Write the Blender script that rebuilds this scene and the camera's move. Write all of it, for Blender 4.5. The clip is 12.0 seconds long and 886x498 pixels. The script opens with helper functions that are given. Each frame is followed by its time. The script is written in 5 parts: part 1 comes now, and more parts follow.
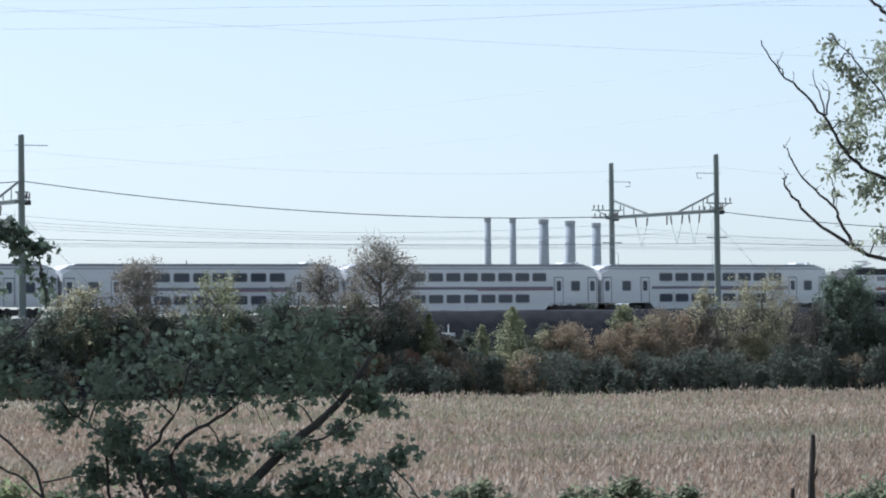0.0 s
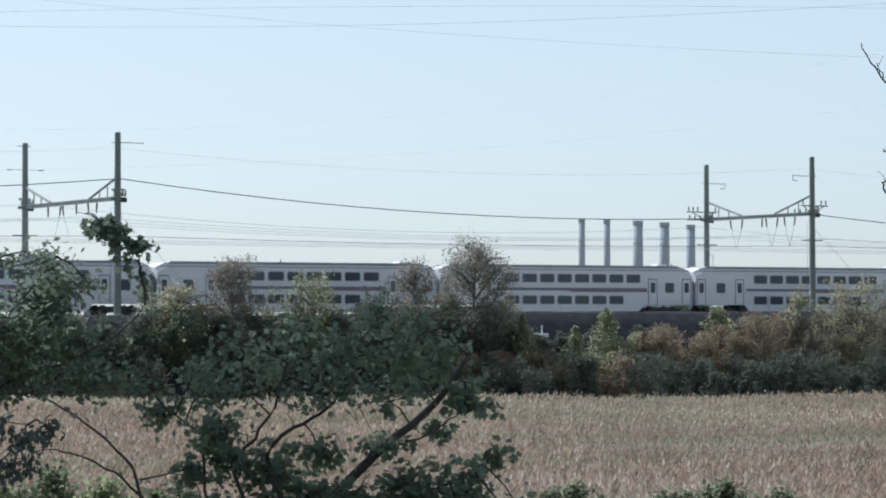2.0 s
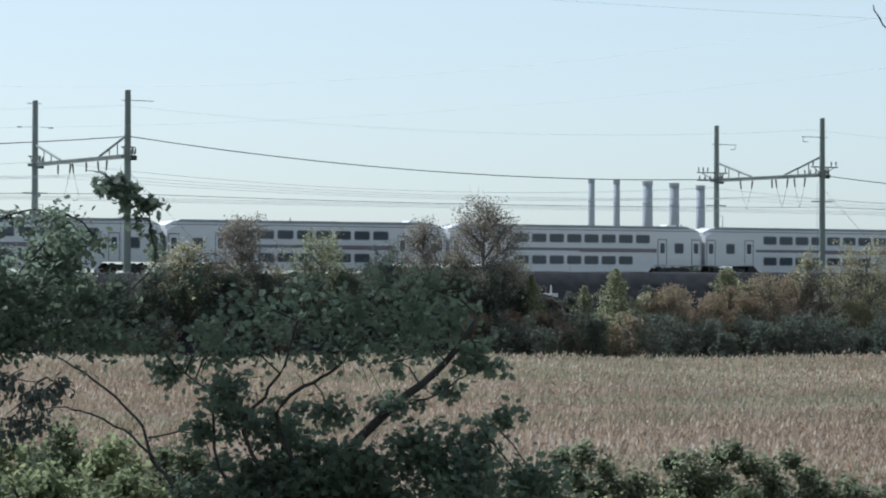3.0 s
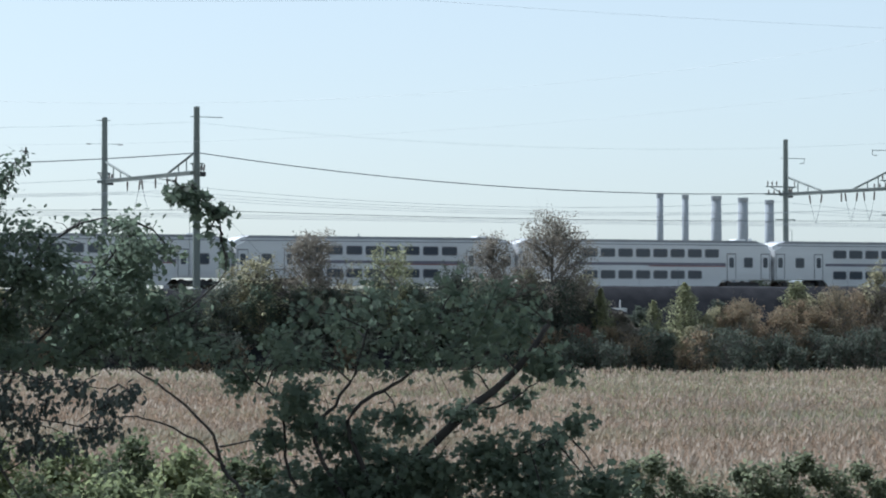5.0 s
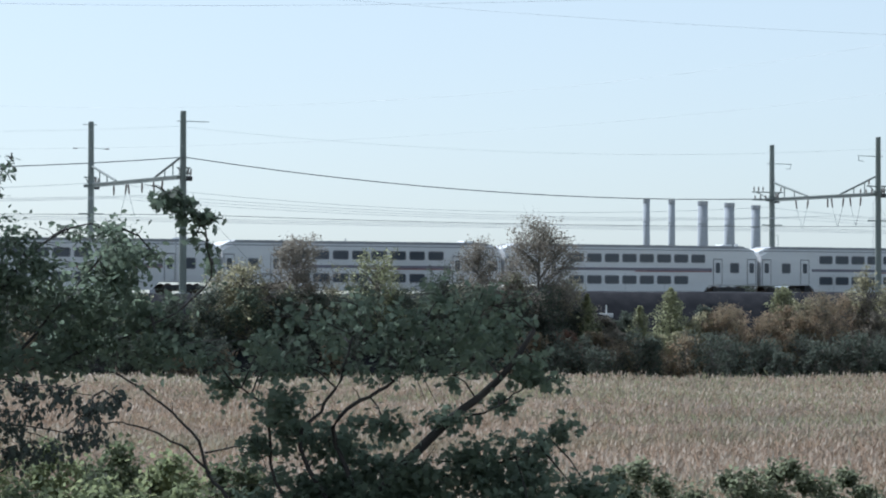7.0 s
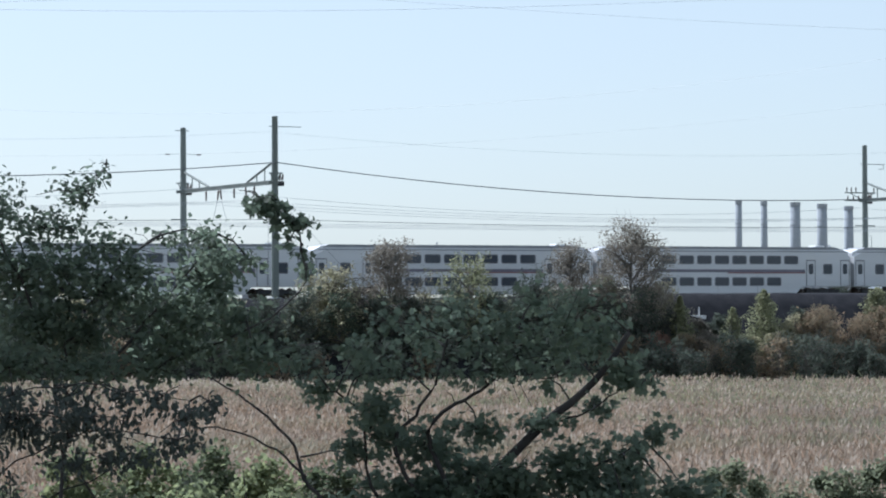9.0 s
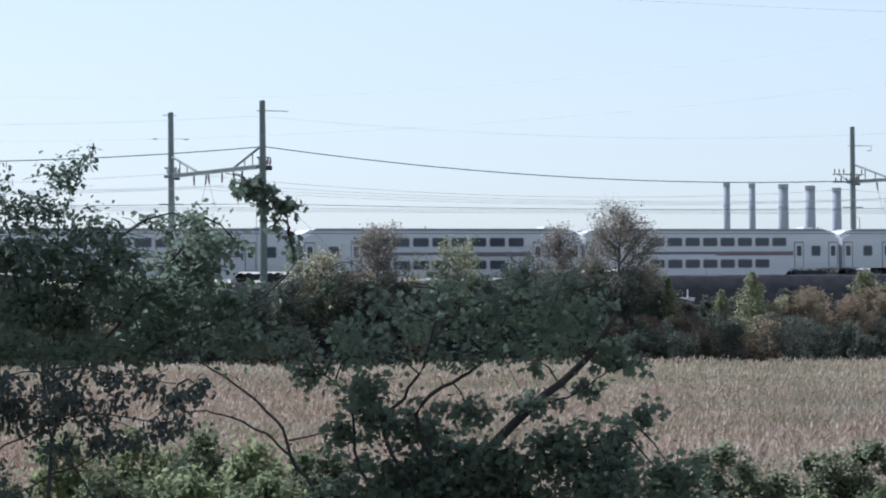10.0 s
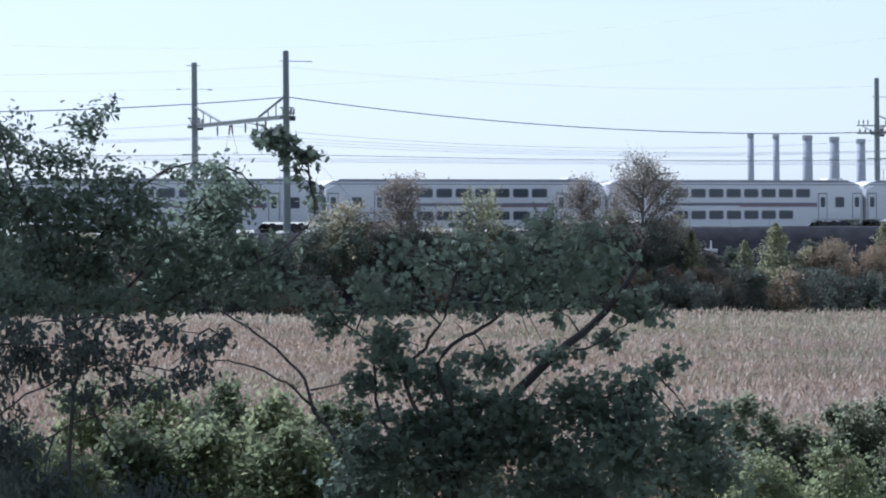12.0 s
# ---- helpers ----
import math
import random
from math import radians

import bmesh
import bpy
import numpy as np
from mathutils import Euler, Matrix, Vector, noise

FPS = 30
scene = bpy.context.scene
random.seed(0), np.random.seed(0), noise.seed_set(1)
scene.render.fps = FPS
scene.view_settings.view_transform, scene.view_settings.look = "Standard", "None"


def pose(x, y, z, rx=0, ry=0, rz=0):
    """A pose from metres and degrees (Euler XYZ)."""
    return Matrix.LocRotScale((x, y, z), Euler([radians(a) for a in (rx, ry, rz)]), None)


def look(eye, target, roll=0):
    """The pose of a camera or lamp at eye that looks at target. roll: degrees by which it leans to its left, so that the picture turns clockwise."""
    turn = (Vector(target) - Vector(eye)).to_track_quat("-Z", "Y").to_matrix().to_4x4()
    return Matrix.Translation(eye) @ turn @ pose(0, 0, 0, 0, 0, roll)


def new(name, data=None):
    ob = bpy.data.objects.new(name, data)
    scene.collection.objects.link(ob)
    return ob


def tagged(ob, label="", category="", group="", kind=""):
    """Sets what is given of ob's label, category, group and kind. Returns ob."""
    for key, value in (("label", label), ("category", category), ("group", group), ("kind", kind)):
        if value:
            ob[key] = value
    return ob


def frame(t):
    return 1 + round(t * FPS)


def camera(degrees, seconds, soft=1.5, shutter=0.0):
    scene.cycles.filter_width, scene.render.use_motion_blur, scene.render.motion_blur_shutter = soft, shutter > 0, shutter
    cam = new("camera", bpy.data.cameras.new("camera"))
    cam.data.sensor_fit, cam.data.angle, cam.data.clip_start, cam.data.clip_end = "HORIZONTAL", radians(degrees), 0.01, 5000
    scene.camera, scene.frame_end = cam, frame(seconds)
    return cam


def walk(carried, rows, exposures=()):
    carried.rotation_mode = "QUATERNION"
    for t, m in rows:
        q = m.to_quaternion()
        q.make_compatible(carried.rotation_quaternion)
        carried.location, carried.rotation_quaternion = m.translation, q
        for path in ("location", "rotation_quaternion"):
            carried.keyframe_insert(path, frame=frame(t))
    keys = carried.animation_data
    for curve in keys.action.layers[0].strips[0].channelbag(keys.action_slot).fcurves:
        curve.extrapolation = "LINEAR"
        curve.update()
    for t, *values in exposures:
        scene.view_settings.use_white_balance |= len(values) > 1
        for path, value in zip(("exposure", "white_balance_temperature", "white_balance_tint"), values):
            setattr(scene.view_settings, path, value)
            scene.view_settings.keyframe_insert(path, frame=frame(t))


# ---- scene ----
# ---- camera ----
EYE = 7.0
cam = camera(17.15, 12.0, soft=2.0)
walk(cam, [
    (0, pose(0.038, 0, 7.038, 91.485, 0.651, -3.693)),
    (0.5, pose(0.029, 0, 7.051, 91.589, 0.534, -2.981)),
    (1, pose(0.024, 0, 7.050, 91.691, 0.382, -3.175)),
    (1.5, pose(0.019, 0, 7.036, 91.639, 0.396, -2.783)),
    (2, pose(0.010, 0, 7.045, 91.500, 0.114, -1.878)),
    (2.5, pose(0.006, 0, 7.043, 90.875, 0.004, -2.038)),
    (3, pose(0.004, 0, 7.048, 90.708, -0.179, -1.699)),
    (3.2, pose(-0.003, 0, 7.051, 90.303, -0.183, -1.589)),
    (4.8, pose(-0.004, 0, 6.999, 91.082, 0.047, -0.613)),
    (5, pose(-0.007, 0, 6.988, 91.016, 0.010, -0.360)),
    (5.5, pose(-0.000, 0, 7.000, 90.981, -0.000, -0.000)),
    (6, pose(-0.005, 0, 6.996, 90.644, 0.183, -0.124)),
    (6.5, pose(-0.003, 0, 7.004, 90.669, -0.068, -0.268)),
    (6.7, pose(-0.001, 0, 7.003, 91.085, -0.177, -0.614)),
    (8.3, pose(-0.003, 0, 6.989, 91.134, 0.362, -0.288)),
    (8.5, pose(-0.003, 0, 6.995, 90.904, 0.045, -0.378)),
    (9, pose(-0.017, 0, 6.999, 91.179, 0.294, 1.171)),
    (9.5, pose(-0.009, 0, 6.993, 91.018, 0.354, 1.223)),
    (10, pose(-0.011, 0, 6.991, 90.857, 0.574, 0.949)),
    (10.5, pose(-0.011, 0, 6.994, 90.598, 0.362, 0.939)),
    (11, pose(-0.020, 0, 6.990, 90.233, 0.299, 1.372)),
    (11.5, pose(-0.012, 0, 6.991, 89.946, 0.469, 1.443)),
    (12, pose(0.004, 0, 6.986, 89.901, 0.475, 1.406)),
], [(t, 0.66 + e, k, m) for t, e, k, m in ((0, 0.09, 5400, 13), (1.5, -0.01, 5480, 12), (3, -0.06, 5520, 8), (6, 0.0, 5450, 10), (9, 0.0, 5420, 12), (10.5, 0.06, 5290, 17), (12, 0.16, 5150, 19))])

# ---- light ----
SUN_AZ, SUN_EL = radians(-50), radians(42)
world = bpy.data.worlds.new("sky")
scene.world = world
world.use_nodes = True
wn = world.node_tree.nodes
sky = wn.new("ShaderNodeTexSky")
sky.sky_type, sky.sun_disc = "NISHITA", False
sky.sun_elevation, sky.sun_rotation = SUN_EL, SUN_AZ
sky.air_density, sky.dust_density, sky.ozone_density = 0.8, 1.2, 0.8
haze = wn.new("ShaderNodeMix")
haze.data_type = "RGBA"
haze.inputs["Factor"].default_value = 0.55
haze.inputs[7].default_value = (7.0, 7.3, 6.5, 1)
world.node_tree.links.new(sky.outputs[0], haze.inputs[6])
world.node_tree.links.new(haze.outputs[2], wn["Background"].inputs[0])
wn["Background"].inputs[1].default_value = 0.078
sun = new("sun", bpy.data.lights.new("sun", "SUN"))
sun.data.energy, sun.data.angle, sun.data.color = 3.9, radians(0.6), (1.0, 0.95, 0.87)
sun.matrix_world = look((0, 0, 0), (-math.sin(SUN_AZ) * math.cos(SUN_EL), -math.cos(SUN_AZ) * math.cos(SUN_EL), -math.sin(SUN_EL)))


# ---- materials ----
def shader(name, rough=0.8, metal=0.0):
    m = bpy.data.materials.new(name)
    m.use_nodes = True
    b = m.node_tree.nodes["Principled BSDF"]
    b.inputs["Roughness"].default_value, b.inputs["Metallic"].default_value = rough, metal
    return m, m.node_tree, b


def ramp_node(nt, stops):
    r = nt.nodes.new("ShaderNodeValToRGB")
    e = r.color_ramp.elements
    while len(e) < len(stops):
        e.new(0.5)
    for k, (p, c) in enumerate(stops):
        e[k].position, e[k].color = p, (*c, 1)
    return r


def noise_node(nt, scale, detail=5, stretch=(1, 1, 1)):
    tc, mp, n = nt.nodes.new("ShaderNodeTexCoord"), nt.nodes.new("ShaderNodeMapping"), nt.nodes.new("ShaderNodeTexNoise")
    mp.inputs["Scale"].default_value = stretch
    n.inputs["Scale"].default_value, n.inputs["Detail"].default_value = scale, detail
    nt.links.new(tc.outputs["Object"], mp.inputs["Vector"])
    nt.links.new(mp.outputs[0], n.inputs["Vector"])
    return n


def surface(name, dark, light, scale=2.0, rough=0.8, metal=0.0, bump=0.15, stretch=(1, 1, 1), fine=25.0):
    """A surface with stains at one scale and grain at another."""
    m, nt, b = shader(name, rough, metal)
    big, small = noise_node(nt, scale, 6, stretch), noise_node(nt, scale * fine, 3)
    mix = nt.nodes.new("ShaderNodeMath")
    mix.operation = "MULTIPLY_ADD"
    mix.inputs[1].default_value = 0.35
    nt.links.new(small.outputs[0], mix.inputs[0])
    sub = nt.nodes.new("ShaderNodeMath")
    sub.operation = "MULTIPLY"
    sub.inputs[1].default_value = 0.65
    nt.links.new(big.outputs[0], sub.inputs[0])
    nt.links.new(sub.outputs[0], mix.inputs[2])
    r = ramp_node(nt, [(0.3, dark), (0.7, light)])
    nt.links.new(mix.outputs[0], r.inputs[0])
    nt.links.new(r.outputs[0], b.inputs["Base Color"])
    if bump:
        bp = nt.nodes.new("ShaderNodeBump")
        bp.inputs["Strength"].default_value = bump
        nt.links.new(mix.outputs[0], bp.inputs["Height"])
        nt.links.new(bp.outputs[0], b.inputs["Normal"])
    return m


def leafy(name, stops, through_light=0.5, rough=0.75, patch=0.12, drift=1.3, gloss=0.3):
    """Foliage: each leaf takes its own colour, drifting over metres, and lets some light through."""
    m, nt, b = shader(name, rough)
    b.inputs["Specular IOR Level"].default_value = gloss
    geo, n = nt.nodes.new("ShaderNodeNewGeometry"), noise_node(nt, patch, 3)
    add = nt.nodes.new("ShaderNodeMath")
    add.operation = "MULTIPLY_ADD"
    add.inputs[1].default_value = 0.55
    half = nt.nodes.new("ShaderNodeMath")
    half.operation = "MULTIPLY_ADD"
    half.inputs[1].default_value, half.inputs[2].default_value = drift, 0.23 - 0.5 * drift
    nt.links.new(n.outputs[0], half.inputs[0])
    nt.links.new(geo.outputs["Random Per Island"], add.inputs[0])
    nt.links.new(half.outputs[0], add.inputs[2])
    r = ramp_node(nt, stops)
    nt.links.new(add.outputs[0], r.inputs[0])
    nt.links.new(r.outputs[0], b.inputs["Base Color"])
    tr, mx = nt.nodes.new("ShaderNodeBsdfTranslucent"), nt.nodes.new("ShaderNodeMixShader")
    lift = nt.nodes.new("ShaderNodeVectorMath")
    lift.operation = "SCALE"
    lift.inputs["Scale"].default_value = 1.7
    nt.links.new(r.outputs[0], lift.inputs[0])
    nt.links.new(lift.outputs[0], tr.inputs["Color"])
    mx.inputs[0].default_value = through_light
    nt.links.new(b.outputs[0], mx.inputs[1])
    nt.links.new(tr.outputs[0], mx.inputs[2])
    nt.links.new(mx.outputs[0], nt.nodes["Material Output"].inputs["Surface"])
    return m


# Extra blue in GREEN and DEEP stands in for haze over the foliage.
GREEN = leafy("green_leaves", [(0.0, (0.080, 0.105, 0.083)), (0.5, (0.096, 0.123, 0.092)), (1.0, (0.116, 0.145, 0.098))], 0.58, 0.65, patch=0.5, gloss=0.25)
LIGHTGREEN = leafy("light_green_leaves", [(0.0, (0.085, 0.105, 0.064)), (0.5, (0.140, 0.162, 0.088)), (1.0, (0.225, 0.238, 0.120))], 0.6, patch=0.6)
DEEP = leafy("deep_green_leaves", [(0.0, (0.060, 0.074, 0.064)), (0.5, (0.078, 0.093, 0.076)), (1.0, (0.110, 0.125, 0.090))], 0.45, gloss=0.12)
YELLOW = leafy("yellow_green_leaves", [(0.0, (0.150, 0.160, 0.100)), (0.5, (0.195, 0.205, 0.120)), (1.0, (0.25, 0.255, 0.150))], 0.5)
BROWN = leafy("grey_brown_leaves", [(0.0, (0.125, 0.115, 0.098)), (0.5, (0.165, 0.150, 0.124)), (1.0, (0.215, 0.195, 0.155))], 0.5)
ORANGE = leafy("orange_leaves", [(0.0, (0.125, 0.116, 0.082)), (0.35, (0.175, 0.152, 0.102)), (0.7, (0.230, 0.168, 0.114)), (1.0, (0.255, 0.155, 0.104))], patch=0.25)
RED = leafy("red_leaves", [(0.0, (0.13, 0.085, 0.068)), (1.0, (0.24, 0.135, 0.098))])
EDGELEAF = leafy("edge_bush_leaves", [(0.0, (0.072, 0.086, 0.060)), (0.5, (0.112, 0.128, 0.084)), (1.0, (0.170, 0.182, 0.112))], 0.6, patch=0.6)
BRAMBLELEAF = leafy("bramble_leaves", [(0.0, (0.050, 0.064, 0.042)), (0.5, (0.080, 0.098, 0.056)), (1.0, (0.135, 0.150, 0.080))], 0.55, patch=0.8)
TAN = leafy("tan_leaves", [(0.0, (0.175, 0.165, 0.110)), (0.5, (0.240, 0.228, 0.150)), (1.0, (0.310, 0.300, 0.190))], 0.58)
REEDGREEN = leafy("greenish_reeds", [(0.0, (0.125, 0.135, 0.08)), (0.4, (0.185, 0.195, 0.112)), (0.75, (0.26, 0.255, 0.155)), (1.0, (0.42, 0.39, 0.29))], 0.35, 0.7, 0.05)
# Silhouette darkness and a bluish haze tint are put into this leaf colour.
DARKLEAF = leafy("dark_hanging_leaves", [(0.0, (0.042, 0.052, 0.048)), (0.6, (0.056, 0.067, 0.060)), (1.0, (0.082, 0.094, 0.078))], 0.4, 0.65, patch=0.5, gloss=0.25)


def reed_material(name, stops, patches):
    """Dry reeds: every blade its own straw tone, with drifts of other colours that lie across the field."""
    m = leafy(name, stops, 0.35, 0.7, 0.035, 1.6)
    nt = m.node_tree
    ramp = next(n for n in nt.nodes if n.type == "VALTORGB")
    colour = ramp.outputs[0]
    users = [link.to_socket for link in colour.links]
    for scale, stretch, lo, hi, share, tint in patches:
        n = noise_node(nt, scale, 4, stretch)
        span = ramp_node(nt, [(lo, (0, 0, 0)), (hi, (share, share, share))])
        mix = nt.nodes.new("ShaderNodeMix")
        mix.data_type = "RGBA"
        nt.links.new(n.outputs[0], span.inputs[0])
        nt.links.new(span.outputs[0], mix.inputs["Factor"])
        nt.links.new(colour, mix.inputs[6])
        mix.inputs[7].default_value = (*tint, 1)
        colour = mix.outputs[2]
    for socket in users:
        nt.links.new(colour, socket)
    return m


REED_PATCHES = [(0.02, (0.8, 3.0, 1), 0.53, 0.64, 0.6, (0.140, 0.150, 0.088)), (0.05, (0.6, 2.2, 1), 0.56, 0.70, 0.4, (0.265, 0.245, 0.220)), (0.11, (0.7, 2.0, 1), 0.55, 0.70, 0.5, (0.250, 0.165, 0.105))]
REED = reed_material("reeds", [(0.0, (0.108, 0.086, 0.064)), (0.3, (0.205, 0.150, 0.108)), (0.65, (0.305, 0.226, 0.166)), (0.85, (0.212, 0.180, 0.124)), (1.0, (0.41, 0.33, 0.26))], REED_PATCHES)
PLUME = reed_material("reed_plumes", [(0.0, (0.180, 0.145, 0.112)), (0.5, (0.280, 0.230, 0.180)), (1.0, (0.46, 0.40, 0.335))], REED_PATCHES[:2])
BARK = surface("bark", (0.018, 0.016, 0.017), (0.050, 0.045, 0.042), 6, 0.9, bump=0.5)
GREYBARK = surface("grey_bark", (0.07, 0.065, 0.06), (0.16, 0.145, 0.13), 4, 0.9, bump=0.4)
SOIL = surface("marsh_soil", (0.13, 0.11, 0.07), (0.27, 0.23, 0.15), 0.15, 0.95, bump=0.3)
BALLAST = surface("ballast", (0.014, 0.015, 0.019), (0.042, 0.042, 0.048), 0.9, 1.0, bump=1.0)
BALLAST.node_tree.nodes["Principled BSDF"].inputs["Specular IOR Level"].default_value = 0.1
STEEL = surface("pole_steel", (0.125, 0.15, 0.14), (0.215, 0.24, 0.225), 0.6, 0.7, 0.15, stretch=(1, 1, 0.2))
RUST = surface("rail_steel", (0.07, 0.055, 0.045), (0.14, 0.11, 0.09), 2, 0.6, 0.4)
WOOD = surface("sleeper_wood", (0.05, 0.042, 0.035), (0.11, 0.09, 0.075), 3, 0.9)
WIRE = surface("wire_metal", (0.12, 0.135, 0.145), (0.19, 0.205, 0.215), 1, 0.6, 0.3, bump=0)
CABLE = surface("bare_aluminium_cable", (0.30, 0.32, 0.35), (0.42, 0.44, 0.46), 1, 0.6, 0.2, bump=0)
CERAMIC = surface("insulator_glaze", (0.10, 0.08, 0.07), (0.16, 0.13, 0.11), 6, 0.3, bump=0)
SILVER = surface("coach_skin", (0.55, 0.56, 0.575), (0.67, 0.68, 0.695), 0.5, 0.45, 0.15, bump=0.03, stretch=(0.3, 1, 2))
ROOFGREY = surface("coach_roof_skin", (0.22, 0.23, 0.25), (0.33, 0.34, 0.36), 0.5, 0.6, 0.2, bump=0.05)
DARKGREY = surface("underframe", (0.025, 0.026, 0.03), (0.07, 0.07, 0.07), 1.5, 0.8)
PURPLE = surface("dark_stripe", (0.13, 0.125, 0.16), (0.20, 0.19, 0.23), 1, 0.5, bump=0)
REDSTRIPE = surface("red_stripe", (0.20, 0.085, 0.09), (0.27, 0.12, 0.12), 1, 0.5, bump=0)
BLACK = surface("locomotive_black", (0.018, 0.019, 0.022), (0.04, 0.04, 0.045), 1, 0.8, bump=0)
WHITEPAINT = surface("white_paint", (0.62, 0.64, 0.66), (0.8, 0.8, 0.8), 1, 0.6, bump=0)
# Concrete grey pushed towards blue to stand in for haze on the stacks.
CONCRETE = surface("hazed_concrete", (0.26, 0.285, 0.315), (0.345, 0.37, 0.40), 0.05, 0.9, bump=0.05, stretch=(1, 1, 0.2), fine=12)
PLANT = surface("plant_cladding", (0.40, 0.41, 0.43), (0.52, 0.53, 0.55), 0.06, 0.85, bump=0.05)
# Brick drawn blue-grey: distance haze is part of this colour.
PLANTDARK = surface("hazed_brick", (0.22, 0.24, 0.29), (0.30, 0.32, 0.37), 0.06, 0.9, bump=0.05)
TRUSS = surface("bridge_steel", (0.22, 0.24, 0.28), (0.33, 0.35, 0.39), 0.1, 0.8, bump=0)
# Woods tinted blue-grey, with the haze of distance mixed into the colour.
HILL = surface("hazed_woods", (0.16, 0.19, 0.22), (0.24, 0.27, 0.30), 0.02, 0.95, bump=0.2)
GASKET = surface("window_gasket", (0.16, 0.165, 0.18), (0.24, 0.245, 0.26), 2, 0.7, bump=0)
GLASS, _nt, _b = shader("tinted_glass", 0.2)
_b.inputs["Base Color"].default_value = (0.055, 0.066, 0.085, 1)
_b.inputs["Specular IOR Level"].default_value = 0.5
LAMP, _nt, _b = shader("headlight_lens", 0.2)
_b.inputs["Emission Color"].default_value, _b.inputs["Emission Strength"].default_value = (1, 0.97, 0.9, 1), 6.0


# ---- building tools ----
def link_mesh(name, me, mat, parent=None, label=""):
    ob = new(name, me)
    if mat:
        me.materials.append(mat)
    if parent:
        ob.parent = parent
    return tagged(ob, label)


def part(name, bm, mat, parent=None, label="", smooth=False):
    me = bpy.data.meshes.new(name)
    bmesh.ops.recalc_face_normals(bm, faces=bm.faces)
    bm.to_mesh(me)
    bm.free()
    if smooth:
        me.shade_smooth()
    return link_mesh(name, me, mat, parent, label)


def empty(name, m, label, category, group="", kind=""):
    ob = new(name)
    ob.matrix_world = m
    ob.empty_display_size = 0.1
    return tagged(ob, label, category, group, kind)


def box(bm, lo, hi, bevel=0.0):
    c = [(a + b) / 2 for a, b in zip(lo, hi)]
    s = [b - a for a, b in zip(lo, hi)]
    r = bmesh.ops.create_cube(bm, size=1, matrix=Matrix.Translation(c) @ Matrix.Diagonal((*s, 1)))
    if bevel:
        bmesh.ops.bevel(bm, geom=list({e for v in r["verts"] for e in v.link_edges}), offset=bevel, segments=1, affect="EDGES")
    return bm


def tube(bm, pts, radii, seg=6):
    """A tapering tube along points, closed at both ends."""
    pts = [Vector(p) for p in pts]
    if not hasattr(radii, "__len__"):
        radii = [radii] * len(pts)
    rings = []
    for i, p in enumerate(pts):
        d = (pts[min(i + 1, len(pts) - 1)] - pts[max(i - 1, 0)]).normalized()
        a = d.cross(Vector((0, 0, 1)) if abs(d.z) < 0.9 else Vector((1, 0, 0))).normalized()
        b = d.cross(a)
        rings.append([bm.verts.new(p + (a * math.cos(k * math.tau / seg) + b * math.sin(k * math.tau / seg)) * radii[i]) for k in range(seg)])
    for r0, r1 in zip(rings, rings[1:]):
        for k in range(seg):
            bm.faces.new((r0[k], r0[(k + 1) % seg], r1[(k + 1) % seg], r1[k]))
    bm.faces.new(rings[0])
    bm.faces.new(rings[-1])
    return bm


def prism(bm, outline, y0, y1):
    """An outline in x and z, pushed from y0 to y1."""
    a = [bm.verts.new((x, y0, z)) for x, z in outline]
    b = [bm.verts.new((x, y1, z)) for x, z in outline]
    n = len(a)
    bm.faces.new(a)
    bm.faces.new(b)
    for k in range(n):
        bm.faces.new((a[k], a[(k + 1) % n], b[(k + 1) % n], b[k]))
    return bm


def fast_mesh(name, verts, sizes, index):
    me = bpy.data.meshes.new(name)
    me.vertices.add(len(verts))
    me.vertices.foreach_set("co", np.asarray(verts, np.float32).ravel())
    me.loops.add(len(index))
    me.loops.foreach_set("vertex_index", np.asarray(index, np.int32))
    me.polygons.add(len(sizes))
    starts = np.concatenate([[0], np.cumsum(sizes)[:-1]])
    me.polygons.foreach_set("loop_start", starts.astype(np.int32))
    me.update(calc_edges=True)
    return me


def place(u, v, d):
    """A place d metres out, by its bearing and its height over the eye in thousandths."""
    return Vector((u * d / 1000, d, EYE + v * d / 1000))


# leaf outlines, of length 1 along x
def lobed():
    """A five-lobed leaf, folded a little along its rib."""
    pts = []
    for k in range(11):
        a = -math.pi + k * math.tau / 11
        r = (0.62 if k % 2 else 0.37) * (1.0 - 0.25 * math.cos(a) * -1)
        pts.append((0.45 + r * math.cos(a), 0.95 * r * math.sin(a), 0.12 * abs(math.sin(a))))
    return np.array(pts)


LEAF = {
    "lobed": lobed(),
    "oval": np.array([(0, 0, 0), (0.35, -0.30, 0.07), (0.75, -0.22, 0.05), (1, 0, -0.08), (0.75, 0.22, 0.05), (0.35, 0.30, 0.07)]),
    "lance": np.array([(0, 0, 0), (0.3, -0.15, 0.03), (0.7, -0.11, 0), (1, 0, -0.1), (0.7, 0.11, 0), (0.3, 0.15, 0.03)]),
    "tuft": np.array([(0, 0, 0), (0.5, -0.42, 0.1), (1, 0, 0), (0.5, 0.42, 0.1)]),
}


